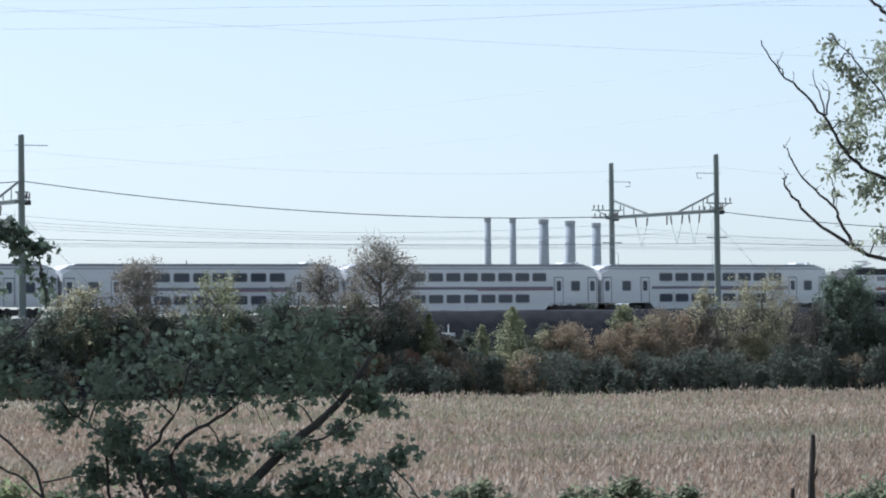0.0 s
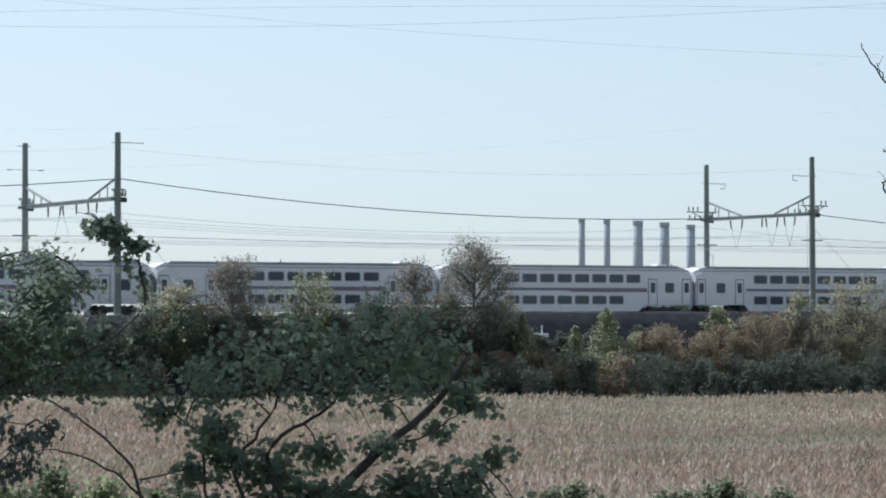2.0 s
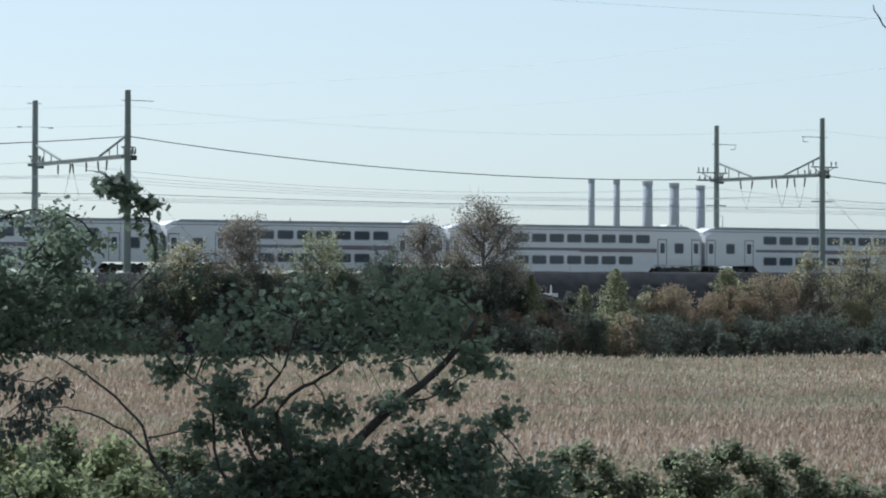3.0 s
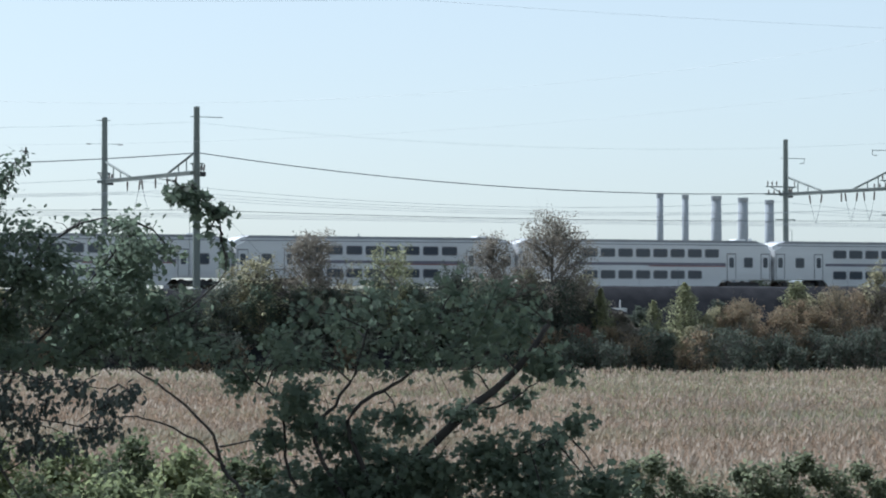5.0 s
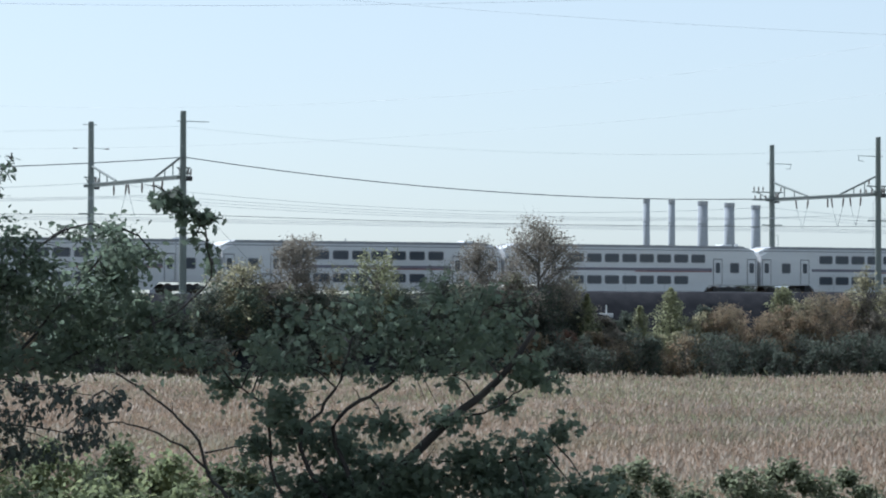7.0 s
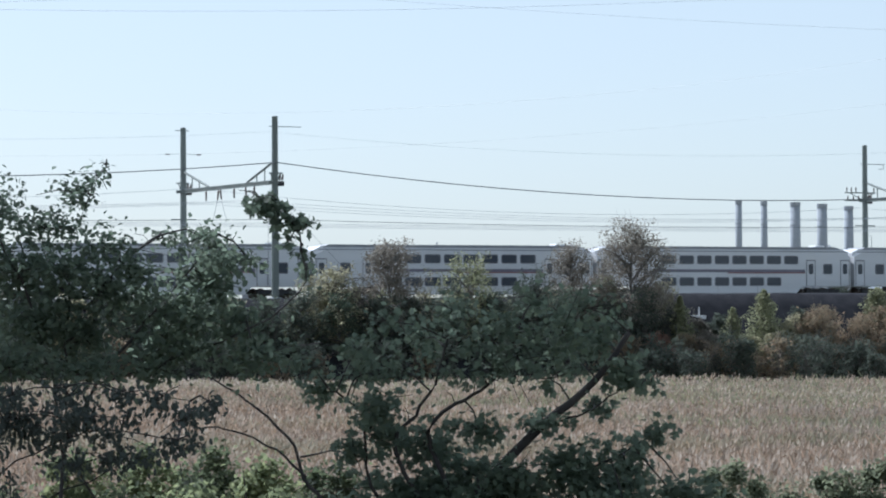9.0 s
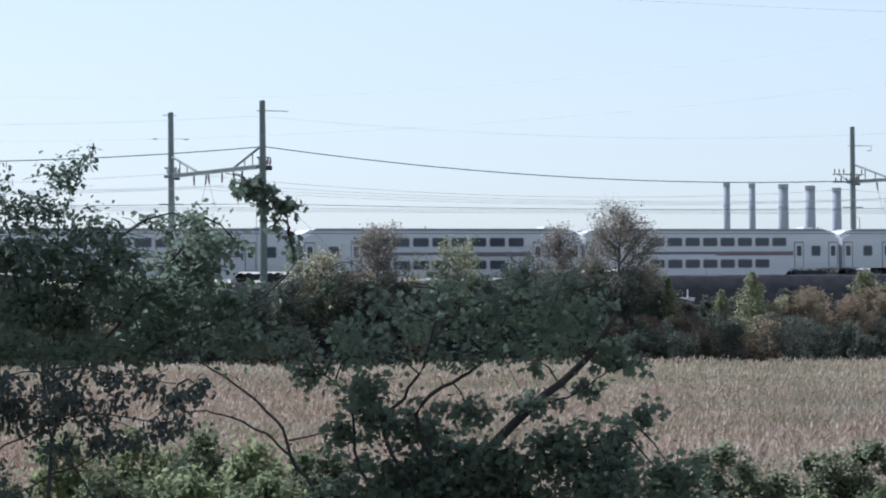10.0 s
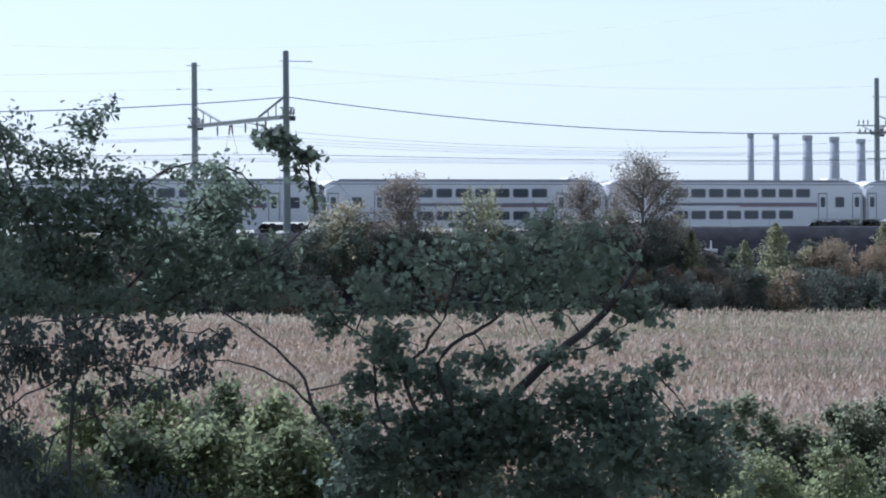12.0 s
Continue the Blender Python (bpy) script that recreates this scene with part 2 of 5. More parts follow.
def leaf_mesh(name, centres, size, shape, rng, droop=0.0, spread=0.35):
    """One mesh of leaves at the centres, each turned its own way."""
    t = LEAF[shape]
    n, k = len(centres), len(t)
    yaw = rng.uniform(0, math.tau, n)
    pitch = rng.normal(-droop, 0.55, n)
    roll = rng.normal(0, 0.8, n)
    s = size * rng.uniform(1 - spread, 1 + spread, n)
    cy, sy, cp, sp, cr, sr = np.cos(yaw), np.sin(yaw), np.cos(pitch), np.sin(pitch), np.cos(roll), np.sin(roll)
    X = np.stack([cy * cp, sy * cp, sp], 1)
    Y0 = np.stack([-sy, cy, 0 * cy], 1)
    Z0 = np.cross(X, Y0)
    Y = Y0 * cr[:, None] + Z0 * sr[:, None]
    Z = np.cross(X, Y)
    v = centres[:, None, :] + s[:, None, None] * (t[None, :, 0:1] * X[:, None] + t[None, :, 1:2] * Y[:, None] + t[None, :, 2:3] * Z[:, None])
    return fast_mesh(name, v.reshape(-1, 3), np.full(n, k), np.arange(n * k))


def clumps(rng, centre, radii, n, per=14, tight=0.22, hollow=0.5):
    """Leaf places in an uneven ellipsoid: small clumps, most of them near its outside."""
    m = max(3, n // per)
    d = rng.normal(size=(m, 3))
    d /= np.linalg.norm(d, axis=1)[:, None]
    r = rng.uniform(hollow, 1.0, m) ** 0.8 * (1 + 0.22 * np.sin(d[:, 0] * 5 + d[:, 2] * 4 + rng.uniform(0, 6)))
    hubs = np.array(centre) + d * r[:, None] * np.array(radii)
    pick = rng.integers(0, m, n)
    size = rng.uniform(0.5, 1.4, m)[pick][:, None]
    return hubs[pick] + rng.normal(size=(n, 3)) * tight * size * np.array(radii) ** 0.5


# ---- ground ----
def ground_height(x, y):
    """The marsh lies at zero; a bank rises under the camera."""
    t = min(1.0, max(0.0, (62 - y) / 50))
    return 5.1 * t * t * (3 - 2 * t) + 0.12 * noise.noise(Vector((x * 0.15, y * 0.15, 0)))


bm = bmesh.new()
xs = [-4500, -2000, -800, -300, -120] + list(range(-80, 121, 5)) + [160, 300, 800, 2000, 4500]
ys = [-300, -100, -40, -10] + list(range(0, 81, 4)) + list(range(90, 260, 10)) + [300, 400, 600, 1000, 1800, 3000, 4900]
grid = [[bm.verts.new((x, y, ground_height(x, y))) for x in xs] for y in ys]
for r0, r1 in zip(grid, grid[1:]):
    for k in range(len(xs) - 1):
        bm.faces.new((r0[k], r0[k + 1], r1[k + 1], r1[k]))
tagged(part("ground", bm, SOIL, smooth=True), "brown marsh ground rising to a grassy bank", "ground", kind="structure")

# ---- railway: its own axes, s along the track and w across it ----
ANG = math.degrees(math.atan2(0.4644, 0.8855))
RAIL = pose(-17.7, 228, 7.85, 0, 0, ANG)
NEAR = RAIL.inverted()


def on_rail(s, w, z=0.0):
    return RAIL @ Vector((s, w, z))


bm = bmesh.new()
prof = [(-14.5, -8.2), (-12, -6.9), (-10.5, -5.75), (-9, -4.6), (-7.2, -3.2), (-5.5, -1.9), (-4.2, -0.9), (-3.0, 0.0), (-1.6, 0.06), (3.4, 0.06), (4.2, -0.14), (22, -0.14), (24, -0.8), (40, -8.2)]
rows_ = []
for s in np.arange(-260, 420, 1.5):
    rise = min(1.0, max(0.0, (s - 18) / 12))
    rows_.append([bm.verts.new((s, w, z + (0.32 * rise if k in (8, 9) else 0.2 * rise if k == 7 else 0) + (0 if k in (0, len(prof) - 1) else (0.10 if w > -3 else 0.34) * noise.noise(Vector((s * 0.45, w * 0.7, 1)))))) for k, (w, z) in enumerate(prof)])
for r0, r1 in zip(rows_, rows_[1:]):
    for k in range(len(prof) - 1):
        bm.faces.new((r0[k], r1[k], r1[k + 1], r0[k + 1]))
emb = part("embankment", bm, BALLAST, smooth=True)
emb.matrix_world = RAIL
tagged(emb, "dark ballast railway embankment above the marsh", "embankment", kind="structure")


def railway_track(w):
    tr = empty("railway_track", RAIL @ pose(0, w, 0), "rusty steel railway track on dark ballast", "railway track", "railway tracks")
    for y in (-0.72, 0.72):
        bm = bmesh.new()
        out = [(-0.07, -0.16), (0.07, -0.16), (0.07, -0.13), (0.015, -0.12), (0.015, -0.045), (0.036, -0.03), (0.036, 0), (-0.036, 0), (-0.036, -0.03), (-0.015, -0.045), (-0.015, -0.12), (-0.07, -0.13)]
        ring = [[bm.verts.new((x, y + a, z)) for a, z in out] for x in (-200, 260)]
        for k in range(12):
            bm.faces.new((ring[0][k], ring[0][(k + 1) % 12], ring[1][(k + 1) % 12], ring[1][k]))
        part("rail", bm, RUST, tr)
    bm = bmesh.new()
    for k in range(0, 220):
        box(bm, (-60 + k * 0.7, -1.3, -0.34), (-60 + k * 0.7 + 0.24, 1.3, -0.165))
    tagged(part("sleepers", bm, WOOD, tr), kind="stuff")
    return tr


for w in (6.0, 10.2, 14.4):
    railway_track(w)


# ---- catenary portals ----
def portal(s, w0, w1, tops, beam, arms, reaches, hangers):
    p = empty("catenary_portal", RAIL @ pose(s, 0, 0), "grey steel catenary portal with two tall poles", "catenary portal", "catenary portals")
    for w, top in zip((w0, w1), tops):
        bm = bmesh.new()
        tube(bm, [(0, w, -1.6), (0, w, 5), (0, w, top)], [0.30, 0.28, 0.23], 10)
        part("pole", bm, STEEL, p, smooth=False)
        bm = bmesh.new()
        tube(bm, [(0, w, top - 0.02), (0, w, top + 0.06)], [0.25, 0.19], 10)
        part("pole_cap", bm, STEEL, p)
        bm = bmesh.new()
        box(bm, (-0.4, w - 0.4, -1.7), (0.4, w + 0.4, 0.15), 0.06)
        part("footing", bm, CONCRETE, p, "pale concrete footing")
        for z in (beam - 0.05, beam + 0.3):
            bm = bmesh.new()
            tube(bm, [(0, w, z), (0, w, z + 0.12)], 0.34, 10)
            part("collar", bm, STEEL, p)
    # main beam: two chords and lacing
    bm = bmesh.new()
    box(bm, (-0.05, w0, beam - 0.04), (0.05, w1, beam + 0.26))
    for z in (beam, beam + 0.22):
        box(bm, (-0.10, w0, z - 0.055), (0.10, w1, z + 0.055))
    part("beam", bm, STEEL, p)
    for w, sgn, top, (drop, to), reach in zip((w0, w1), (1, -1), tops, arms, reaches):
        bm = bmesh.new()
        tube(bm, [(0, w + sgn * 0.1, beam + 1.75), (0, w + sgn * 5.6, beam + 0.3)], 0.10, 6)
        part("brace", bm, STEEL, p)
        for dw in (2.0, 3.6):
            bm = bmesh.new()
            tube(bm, [(0, w + sgn * dw, beam + 0.2), (0, w + sgn * dw, beam + 1.75 - dw * 0.26)], 0.05, 5)
            part("brace_post", bm, STEEL, p)
        # crossarms running along the track
        bm = bmesh.new()
        far = 2.2 if drop > 0.5 else 0.7
        box(bm, (min(-0.5 * to, far * to), w - 0.03, top - drop - 0.028), (max(-0.5 * to, far * to), w + 0.03, top - drop + 0.028))
        if drop > 1:
            tube(bm, [(2.1 * to, w, top - drop), (2.1 * to, w, top - drop - 0.42), (1.6 * to, w, top - drop - 0.45)], 0.035, 5)
        part("top_arm", bm, STEEL, p)
        lo, hi = reach
        bm = bmesh.new()
        box(bm, (lo, w - 0.07, beam + 0.75), (hi, w + 0.07, beam + 0.85))
        for x in (lo, hi):
            tube(bm, [(math.copysign(0.1, x), w, beam + 0.05), (x * 0.75, w, beam + 0.78)], 0.045, 5)
        part("crossarm", bm, STEEL, p)
        pins = [x for x in (-2.0, -1.5, -1.0, 1.0, 1.5) if lo <= x <= hi]
        for x in pins:
            bm = bmesh.new()
            tube(bm, [(x, w, beam + 0.84), (x, w, beam + 1.0), (x, w, beam + 1.02), (x, w, beam + 1.3)], [0.04, 0.04, 0.075, 0.05], 6)
            part("pin_insulator", bm, CERAMIC, p)
        if pins:
            bm = bmesh.new()
            box(bm, (lo, w - 0.05, beam + 0.02), (0.9, w + 0.05, beam + 0.12))
            part("crossarm", bm, STEEL, p)
            for x in (-1.9, -1.3, -0.7, 0.7):
                bm = bmesh.new()
                tube(bm, [(x, w, beam + 0.1), (x, w, beam + 0.22), (x, w, beam + 0.24), (x, w, beam + 0.5)], [0.04, 0.04, 0.08, 0.05], 6)
                part("pin_insulator", bm, CERAMIC, p)
        elif drop < 0.5:
            # slim side arm with a drop insulator at each end
            for x in (-1.4, 1.4):
                bm = bmesh.new()
                tube(bm, [(0, w, top - 2.15), (x, w, top - 2.2)], 0.015, 4)
                part("side_arm", bm, STEEL, p)
                bm = bmesh.new()
                tube(bm, [(x - 0.22, w, top - 2.2), (x, w, top - 2.2), (x + 0.22, w, top - 2.2)], [0.04, 0.06, 0.04], 6)
                part("line_insulator", bm, CERAMIC, p)
        bm = bmesh.new()
        box(bm, (-1.1, w - 0.05, beam - 2.3), (1.1, w + 0.05, beam - 2.2))
        part("lower_arm", bm, STEEL, p)
        bm = bmesh.new()
        box(bm, (0.2, w - 0.2, beam - 0.2), (0.72, w + 0.2, beam + 0.16), 0.03)
        part("switch_box", bm, DARKGREY, p, "dark switch box")
        for x in (0.38, 0.60):
            bm = tube(bmesh.new(), [(x, w, beam + 0.15), (x, w, beam + 0.3), (x + 0.02, w, beam + 0.32), (x + 0.08, w, beam + 0.75)], [0.05, 0.05, 0.10, 0.05], 6)
            part("switch_insulator", bm, CERAMIC, p)
        bm = bmesh.new()
        box(bm, (-0.62, w - 0.12, beam - 0.05), (-0.2, w + 0.12, beam + 0.2), 0.03)
        part("clamp", bm, STEEL, p)
    part("guy_wire", tube(bmesh.new(), [(0.2, w0, beam - 1.2), (3.4, w0 - 0.5, beam - 4.4), (8.0, w0 - 1.2, -0.2)], 0.012, 4), WIRE, p)
    part("downlead", tube(bmesh.new(), [(-0.2, w0 - 0.1, beam - 0.2), (-0.62, w0 - 0.1, beam - 0.7), (-0.62, w0 - 0.1, 1.2), (-0.25, w0 - 0.1, 0.6)], 0.016, 4), WIRE, p)
    part("step_bracket", tube(bmesh.new(), [(0.2, w1, beam - 3.2), (0.7, w1, beam - 3.2), (0.7, w1, beam - 4.6), (0.2, w1, beam - 4.6)], 0.03, 4), STEEL, p)
    # hangers over the tracks: pairs of insulators with wires that close or spread downwards, or single drops
    for w, top, low in hangers:
        for side in (-1, 1) if top or low else (0,):
            bm = bmesh.new()
            tube(bm, [(0, w + side * top, beam), (0, w + side * top, beam - 0.2), (0, w + side * (top * 0.85 + low * 0.15), beam - 0.85)], [0.025, 0.085, 0.06], 6)
            part("hanger_insulator", bm, CERAMIC, p)
            if top or low:
                bm = bmesh.new()
                tube(bm, [(0, w + side * (top * 0.85 + low * 0.15), beam - 0.85), (0, w + side * low, beam - 2.7)], 0.016, 4)
                part("hanger_wire", bm, WIRE, p)
    return p


portal(0, 0, 19.4, (14.20, 14.42), 9.02, ((0.75, 1), (0.2, -1)), ((-0.5, 0.6), (-0.6, 0.5)), ((14.3, 0.0, 0.0), (11.4, 0.22, 1.55), (8.3, 0.0, 0.0), (5.0, 0.9, 0.0)))
portal(66.3, -0.35, 16.0, (14.03, 14.12), 8.95, ((1.65, -1), (1.7, 1)), ((-1.2, 1.7), (-2.2, 1.2)), ((3.0, 0.8, 0.0), (5.7, 0.9, 0.0), (7.2, 0.0, 0.0), (11.2, 0.95, 0.0)))
portal(-66.3, 0, 18.0, (13.95, 13.95), 8.95, ((0.75, 1), (0.75, 1)), ((-0.5, 0.6), (-0.6, 0.5)), ((14.3, 0.0, 0.0), (11.4, 0.22, 1.55), (8.3, 0.0, 0.0), (5.0, 0.9, 0.0)))
portal(132.6, 0, 16.0, (13.85, 13.95), 8.85, ((1.65, -1), (1.7, 1)), ((-1.2, 1.7), (-2.2, 1.2)), ((3.0, 0.8, 0.0), (5.7, 0.9, 0.0), (7.2, 0.0, 0.0), (11.2, 0.95, 0.0)))


def overhead_wire(name, label, ends, sag, r, group, metal=WIRE):
    """A wire from end to end, hanging down between each pair, with the places given on the railway's axes."""
    w = empty(name, RAIL, label, "overhead wire", group)
    for a, b in zip(ends, ends[1:]):
        a, b = Vector(a), Vector(b)
        pts = [a.lerp(b, k / 16) - Vector((0, 0, 4 * sag * (k / 16) * (1 - k / 16))) for k in range(17)]
        part("span", tube(bmesh.new(), pts, r, 5), metal, w)
    return w


S4 = (-66.3, 0, 66.3, 132.6)
overhead_wire("feeder_cable", "thick dark feeder cable hung between the poles", [(s, -0.3, z) for s, z in zip(S4, (10.5, 10.64, 9.02, 9.02))], 1.52, 0.039, "feeder cables")
overhead_wire("feeder_cable", "thin grey feeder cable behind the portals", [(s, 17.0, z) for s, z in zip(S4, (9.3, 9.3, 8.4, 8.4))], 1.3, 0.014, "feeder cables", CABLE)
overhead_wire("signal_cable", "thin grey cable on the lower arms", [(s, -0.4, 6.2) for s in S4], 0.3, 0.021, "feeder cables")
overhead_wire("top_wire", "thin static wire at the pole tops", [(s, 1.0, 13.1) for s in S4], 1.2, 0.006, "feeder cables", CABLE)
for w in (6.0, 10.2, 14.4):
    overhead_wire("messenger_wire", "thin messenger wire above the track", [(s, w, z) for s, z in zip(S4, (7.9, 7.9, 7.3, 7.3))], 0.8, 0.013, "track wires", CABLE)
    overhead_wire("contact_wire", "thin contact wire above the track", [(s, w, 6.1) for s in S4], 0.08, 0.014, "track wires", CABLE)


# cables high over the marsh, nearer than the railway
def high_cable(pts):
    c = empty("power_cable", Matrix(), "thin pale power cable high over the marsh", "power cable", "power cables")
    (u0, v0, d0), (u1, v1, d1), (u2, v2, d2) = pts

    def height(u):
        return v0 * (u - u1) * (u - u2) / ((u0 - u1) * (u0 - u2)) + v1 * (u - u0) * (u - u2) / ((u1 - u0) * (u1 - u2)) + v2 * (u - u0) * (u - u1) / ((u2 - u0) * (u2 - u1))

    run = [place(u, height(u), d0 + (d2 - d0) * (u - u0) / (u2 - u0)) for u in np.linspace(-220, 290, 30)]
    for end, x in ((0, -75.0), (-1, 85.0)):
        hold = Vector((x, run[end].y, run[end].z + 0.4))
        run.insert(0, hold) if end == 0 else run.append(hold)
        HELD.append(hold)
    part("span", tube(bmesh.new(), run, 0.0045, 5), CABLE, c)


HELD = []
high_cable([(-84.6, 102.2, 120), (7.1, 103.0, 122), (156.5, 108.9, 125)])
high_cable([(-65.5, 107.9, 150), (20, 101.0, 150), (195.6, 91.5, 150)])
high_cable([(-84.5, 108.0, 130), (0, 109.2, 130), (72.8, 109.6, 130)])
high_cable([(-65.9, 67.6, 150), (29.9, 72.7, 140), (80.2, 77.8, 130)])
high_cable([(-75.5, 54.3, 160), (10.5, 58.4, 150), (87.7, 64.6, 140)])


# the masts that carry them, one to each side of the marsh
for x in (-75.0, 85.0):
    ends = [h for h in HELD if h.x == x]
    y = sum(h.y for h in ends) / len(ends)
    mast = empty("power_mast", Matrix.Translation((x, y, 0)), "tall grey steel power mast at the side of the marsh", "power mast", "power masts")
    top = max(h.z for h in ends) + 1.0
    part("pole", tube(bmesh.new(), [(0, 0, -0.5), (0, 0, top * 0.5), (0, 0, top)], [0.45, 0.36, 0.22], 10), STEEL, mast)
    for h in ends:
        part("arm", tube(bmesh.new(), [(0, 0, h.z), (0, (h.y - y) * 1.02, h.z)], [0.12, 0.07], 6), STEEL, mast)

# ---- train ----
TRACK_W = 6.0
COACH = 25.9
NEARSIDE = -1.52


def coach_outline():
    """Side view of a two-level coach: raised ends over the bogies, a dropped middle."""
    return [(0.15, 1.0), (5.4, 1.0), (6.0, 0.38), (20.0, 0.38), (20.6, 1.0), (25.65, 1.0), (25.65, 3.95), (24.9, 4.28), (0.9, 4.28), (0.15, 3.95)]


def rounded(bm, x, z, a, c, r, y0, y1):
    """A plate with rounded corners, of half width a and half height c."""
    out = []
    for sx, sz, start in ((1, 1, 0), (-1, 1, 1), (-1, -1, 2), (1, -1, 3)):
        for k in range(4):
            w = (start + k / 3) * math.pi / 2
            out.append((x + sx * (a - r) + r * math.cos(w), z + sz * (c - r) + r * math.sin(w)))
    return prism(bm, out, y0, y1)


def coach(s):
    c = empty("passenger_coach", RAIL @ pose(s, TRACK_W, 0), "silver two-level railway coach with dark window rows", "railway coach", "coaches of the train")
    bm = prism(bmesh.new(), coach_outline(), -1.5, 1.5)
    bmesh.ops.bevel(bm, geom=[e for e in bm.edges if all(v.co.z > 3.9 for v in e.verts) and abs(e.verts[0].co.y - e.verts[1].co.y) < 0.1], offset=0.35, segments=3, affect="EDGES")
    part("body", bm, SILVER, c)
    bm = prism(bmesh.new(), [(1.0, 4.2), (24.8, 4.2), (24.3, 4.42), (1.5, 4.42)], -1.2, 1.2)
    part("roof", bm, ROOFGREY, c, "dull grey roof")
    bm = box(bmesh.new(), (0.5, NEARSIDE, 3.96), (25.3, NEARSIDE + 0.05, 4.05))
    part("roof_gutter", bm, ROOFGREY, c)
    # windows with frames
    pane = rounded(bmesh.new(), 0, 0, 0.66, 0.31, 0.12, -0.012, 0.012)
    pane_me = bpy.data.meshes.new("pane")
    pane.to_mesh(pane_me)
    pane.free()
    pane_me.materials.append(GLASS)
    fb = rounded(bmesh.new(), 0, 0, 0.74, 0.38, 0.16, -0.006, 0.01)
    fr_me = bpy.data.meshes.new("window_frame")
    fb.to_mesh(fr_me)
    fb.free()
    fr_me.materials.append(GASKET)
    spots = [(7.15 + 1.76 * k, 3.28) for k in range(8)] + [(7.15 + 1.76 * k, 1.42) for k in range(7)]
    for x, z in spots:
        f = link_mesh("window_frame", fr_me, None, c)
        f.location = (x, NEARSIDE + 0.008, z)
        link_mesh("pane", pane_me, None, f)
    for x in (2.85, 23.27):
        f = part("end_window_frame", rounded(bmesh.new(), x, 2.5, 0.48, 0.46, 0.14, NEARSIDE, NEARSIDE + 0.05), GASKET, c)
        part("end_window", rounded(bmesh.new(), x, 2.5, 0.40, 0.38, 0.11, NEARSIDE - 0.01, NEARSIDE - 0.002), GLASS, f)
    for x in (0.75, 4.85, 21.5, 25.05):
        d = part("door", box(bmesh.new(), (x - 0.42, NEARSIDE - 0.012, 1.08), (x + 0.42, NEARSIDE + 0.05, 3.2), 0.02), SILVER, c)
        bm = bmesh.new()
        for lo, hi in (((x - 0.47, NEARSIDE - 0.02, 1.05), (x - 0.43, NEARSIDE + 0.05, 3.3)), ((x + 0.43, NEARSIDE - 0.02, 1.05), (x + 0.47, NEARSIDE + 0.05, 3.3)), ((x - 0.43, NEARSIDE - 0.02, 3.21), (x + 0.43, NEARSIDE + 0.05, 3.3))):
            box(bm, lo, hi)
        part("door_seal", bm, GASKET, d)
        part("door_window", rounded(bmesh.new(), x, 2.5, 0.23, 0.44, 0.12, NEARSIDE - 0.03, NEARSIDE - 0.014), GLASS, d)
    part("stripe", box(bmesh.new(), (5.6, NEARSIDE, 2.22), (20.9, NEARSIDE + 0.04, 2.46)), PURPLE, c, "dark purple stripe")
    part("thin_stripe", box(bmesh.new(), (13.0, NEARSIDE - 0.004, 2.12), (20.9, NEARSIDE + 0.04, 2.216)), REDSTRIPE, c, "thin red stripe")
    for x in (8, 12, 16):
        part("panel_joint", box(bmesh.new(), (x, NEARSIDE + 0.012, 0.45), (x + 0.03, NEARSIDE + 0.06, 2.0)), ROOFGREY, c)
    for x in (2.9, 22.9):
        b = part("bogie", box(box(bmesh.new(), (x - 1.7, -1.25, 0.42), (x + 1.7, -0.95, 0.75), 0.05), (x - 0.5, -1.3, 0.3), (x + 0.5, 1.3, 0.8), 0.05), DARKGREY, c)
        for dx in (-1.25, 1.25):
            bm = bmesh.new()
            for y in (-0.75, 0.75):
                tube(bm, [(x + dx, y - 0.07, 0.46), (x + dx, y + 0.07, 0.46)], 0.44, 16)
            tube(bm, [(x + dx, -1.0, 0.46), (x + dx, 1.0, 0.46)], 0.09, 8)
            part("wheelset", bm, RUST, b)
    for x in (5.7, 20.3):
        part("equipment_box", box(bmesh.new(), (x - 0.7, -1.3, 0.45), (x + 0.2, 1.3, 0.98), 0.04), DARKGREY, c)
    part("vestibule", box(bmesh.new(), (25.65, -0.75, 1.1), (26.05, 0.75, 3.5), 0.05), BLACK, c, "black rubber gangway")
    bm = bmesh.new()
    tube(bm, [(24.2, -0.4, 4.3), (24.2, -0.4, 4.62)], 0.16, 8)
    box(bm, (22.6, -0.6, 4.38), (23.6, 0.6, 4.56), 0.05)
    part("roof_vent", bm, WHITEPAINT, c)
    return c


TAIL = 57.0 + COACH
for k in range(1, 6):
    coach(TAIL - COACH * k)


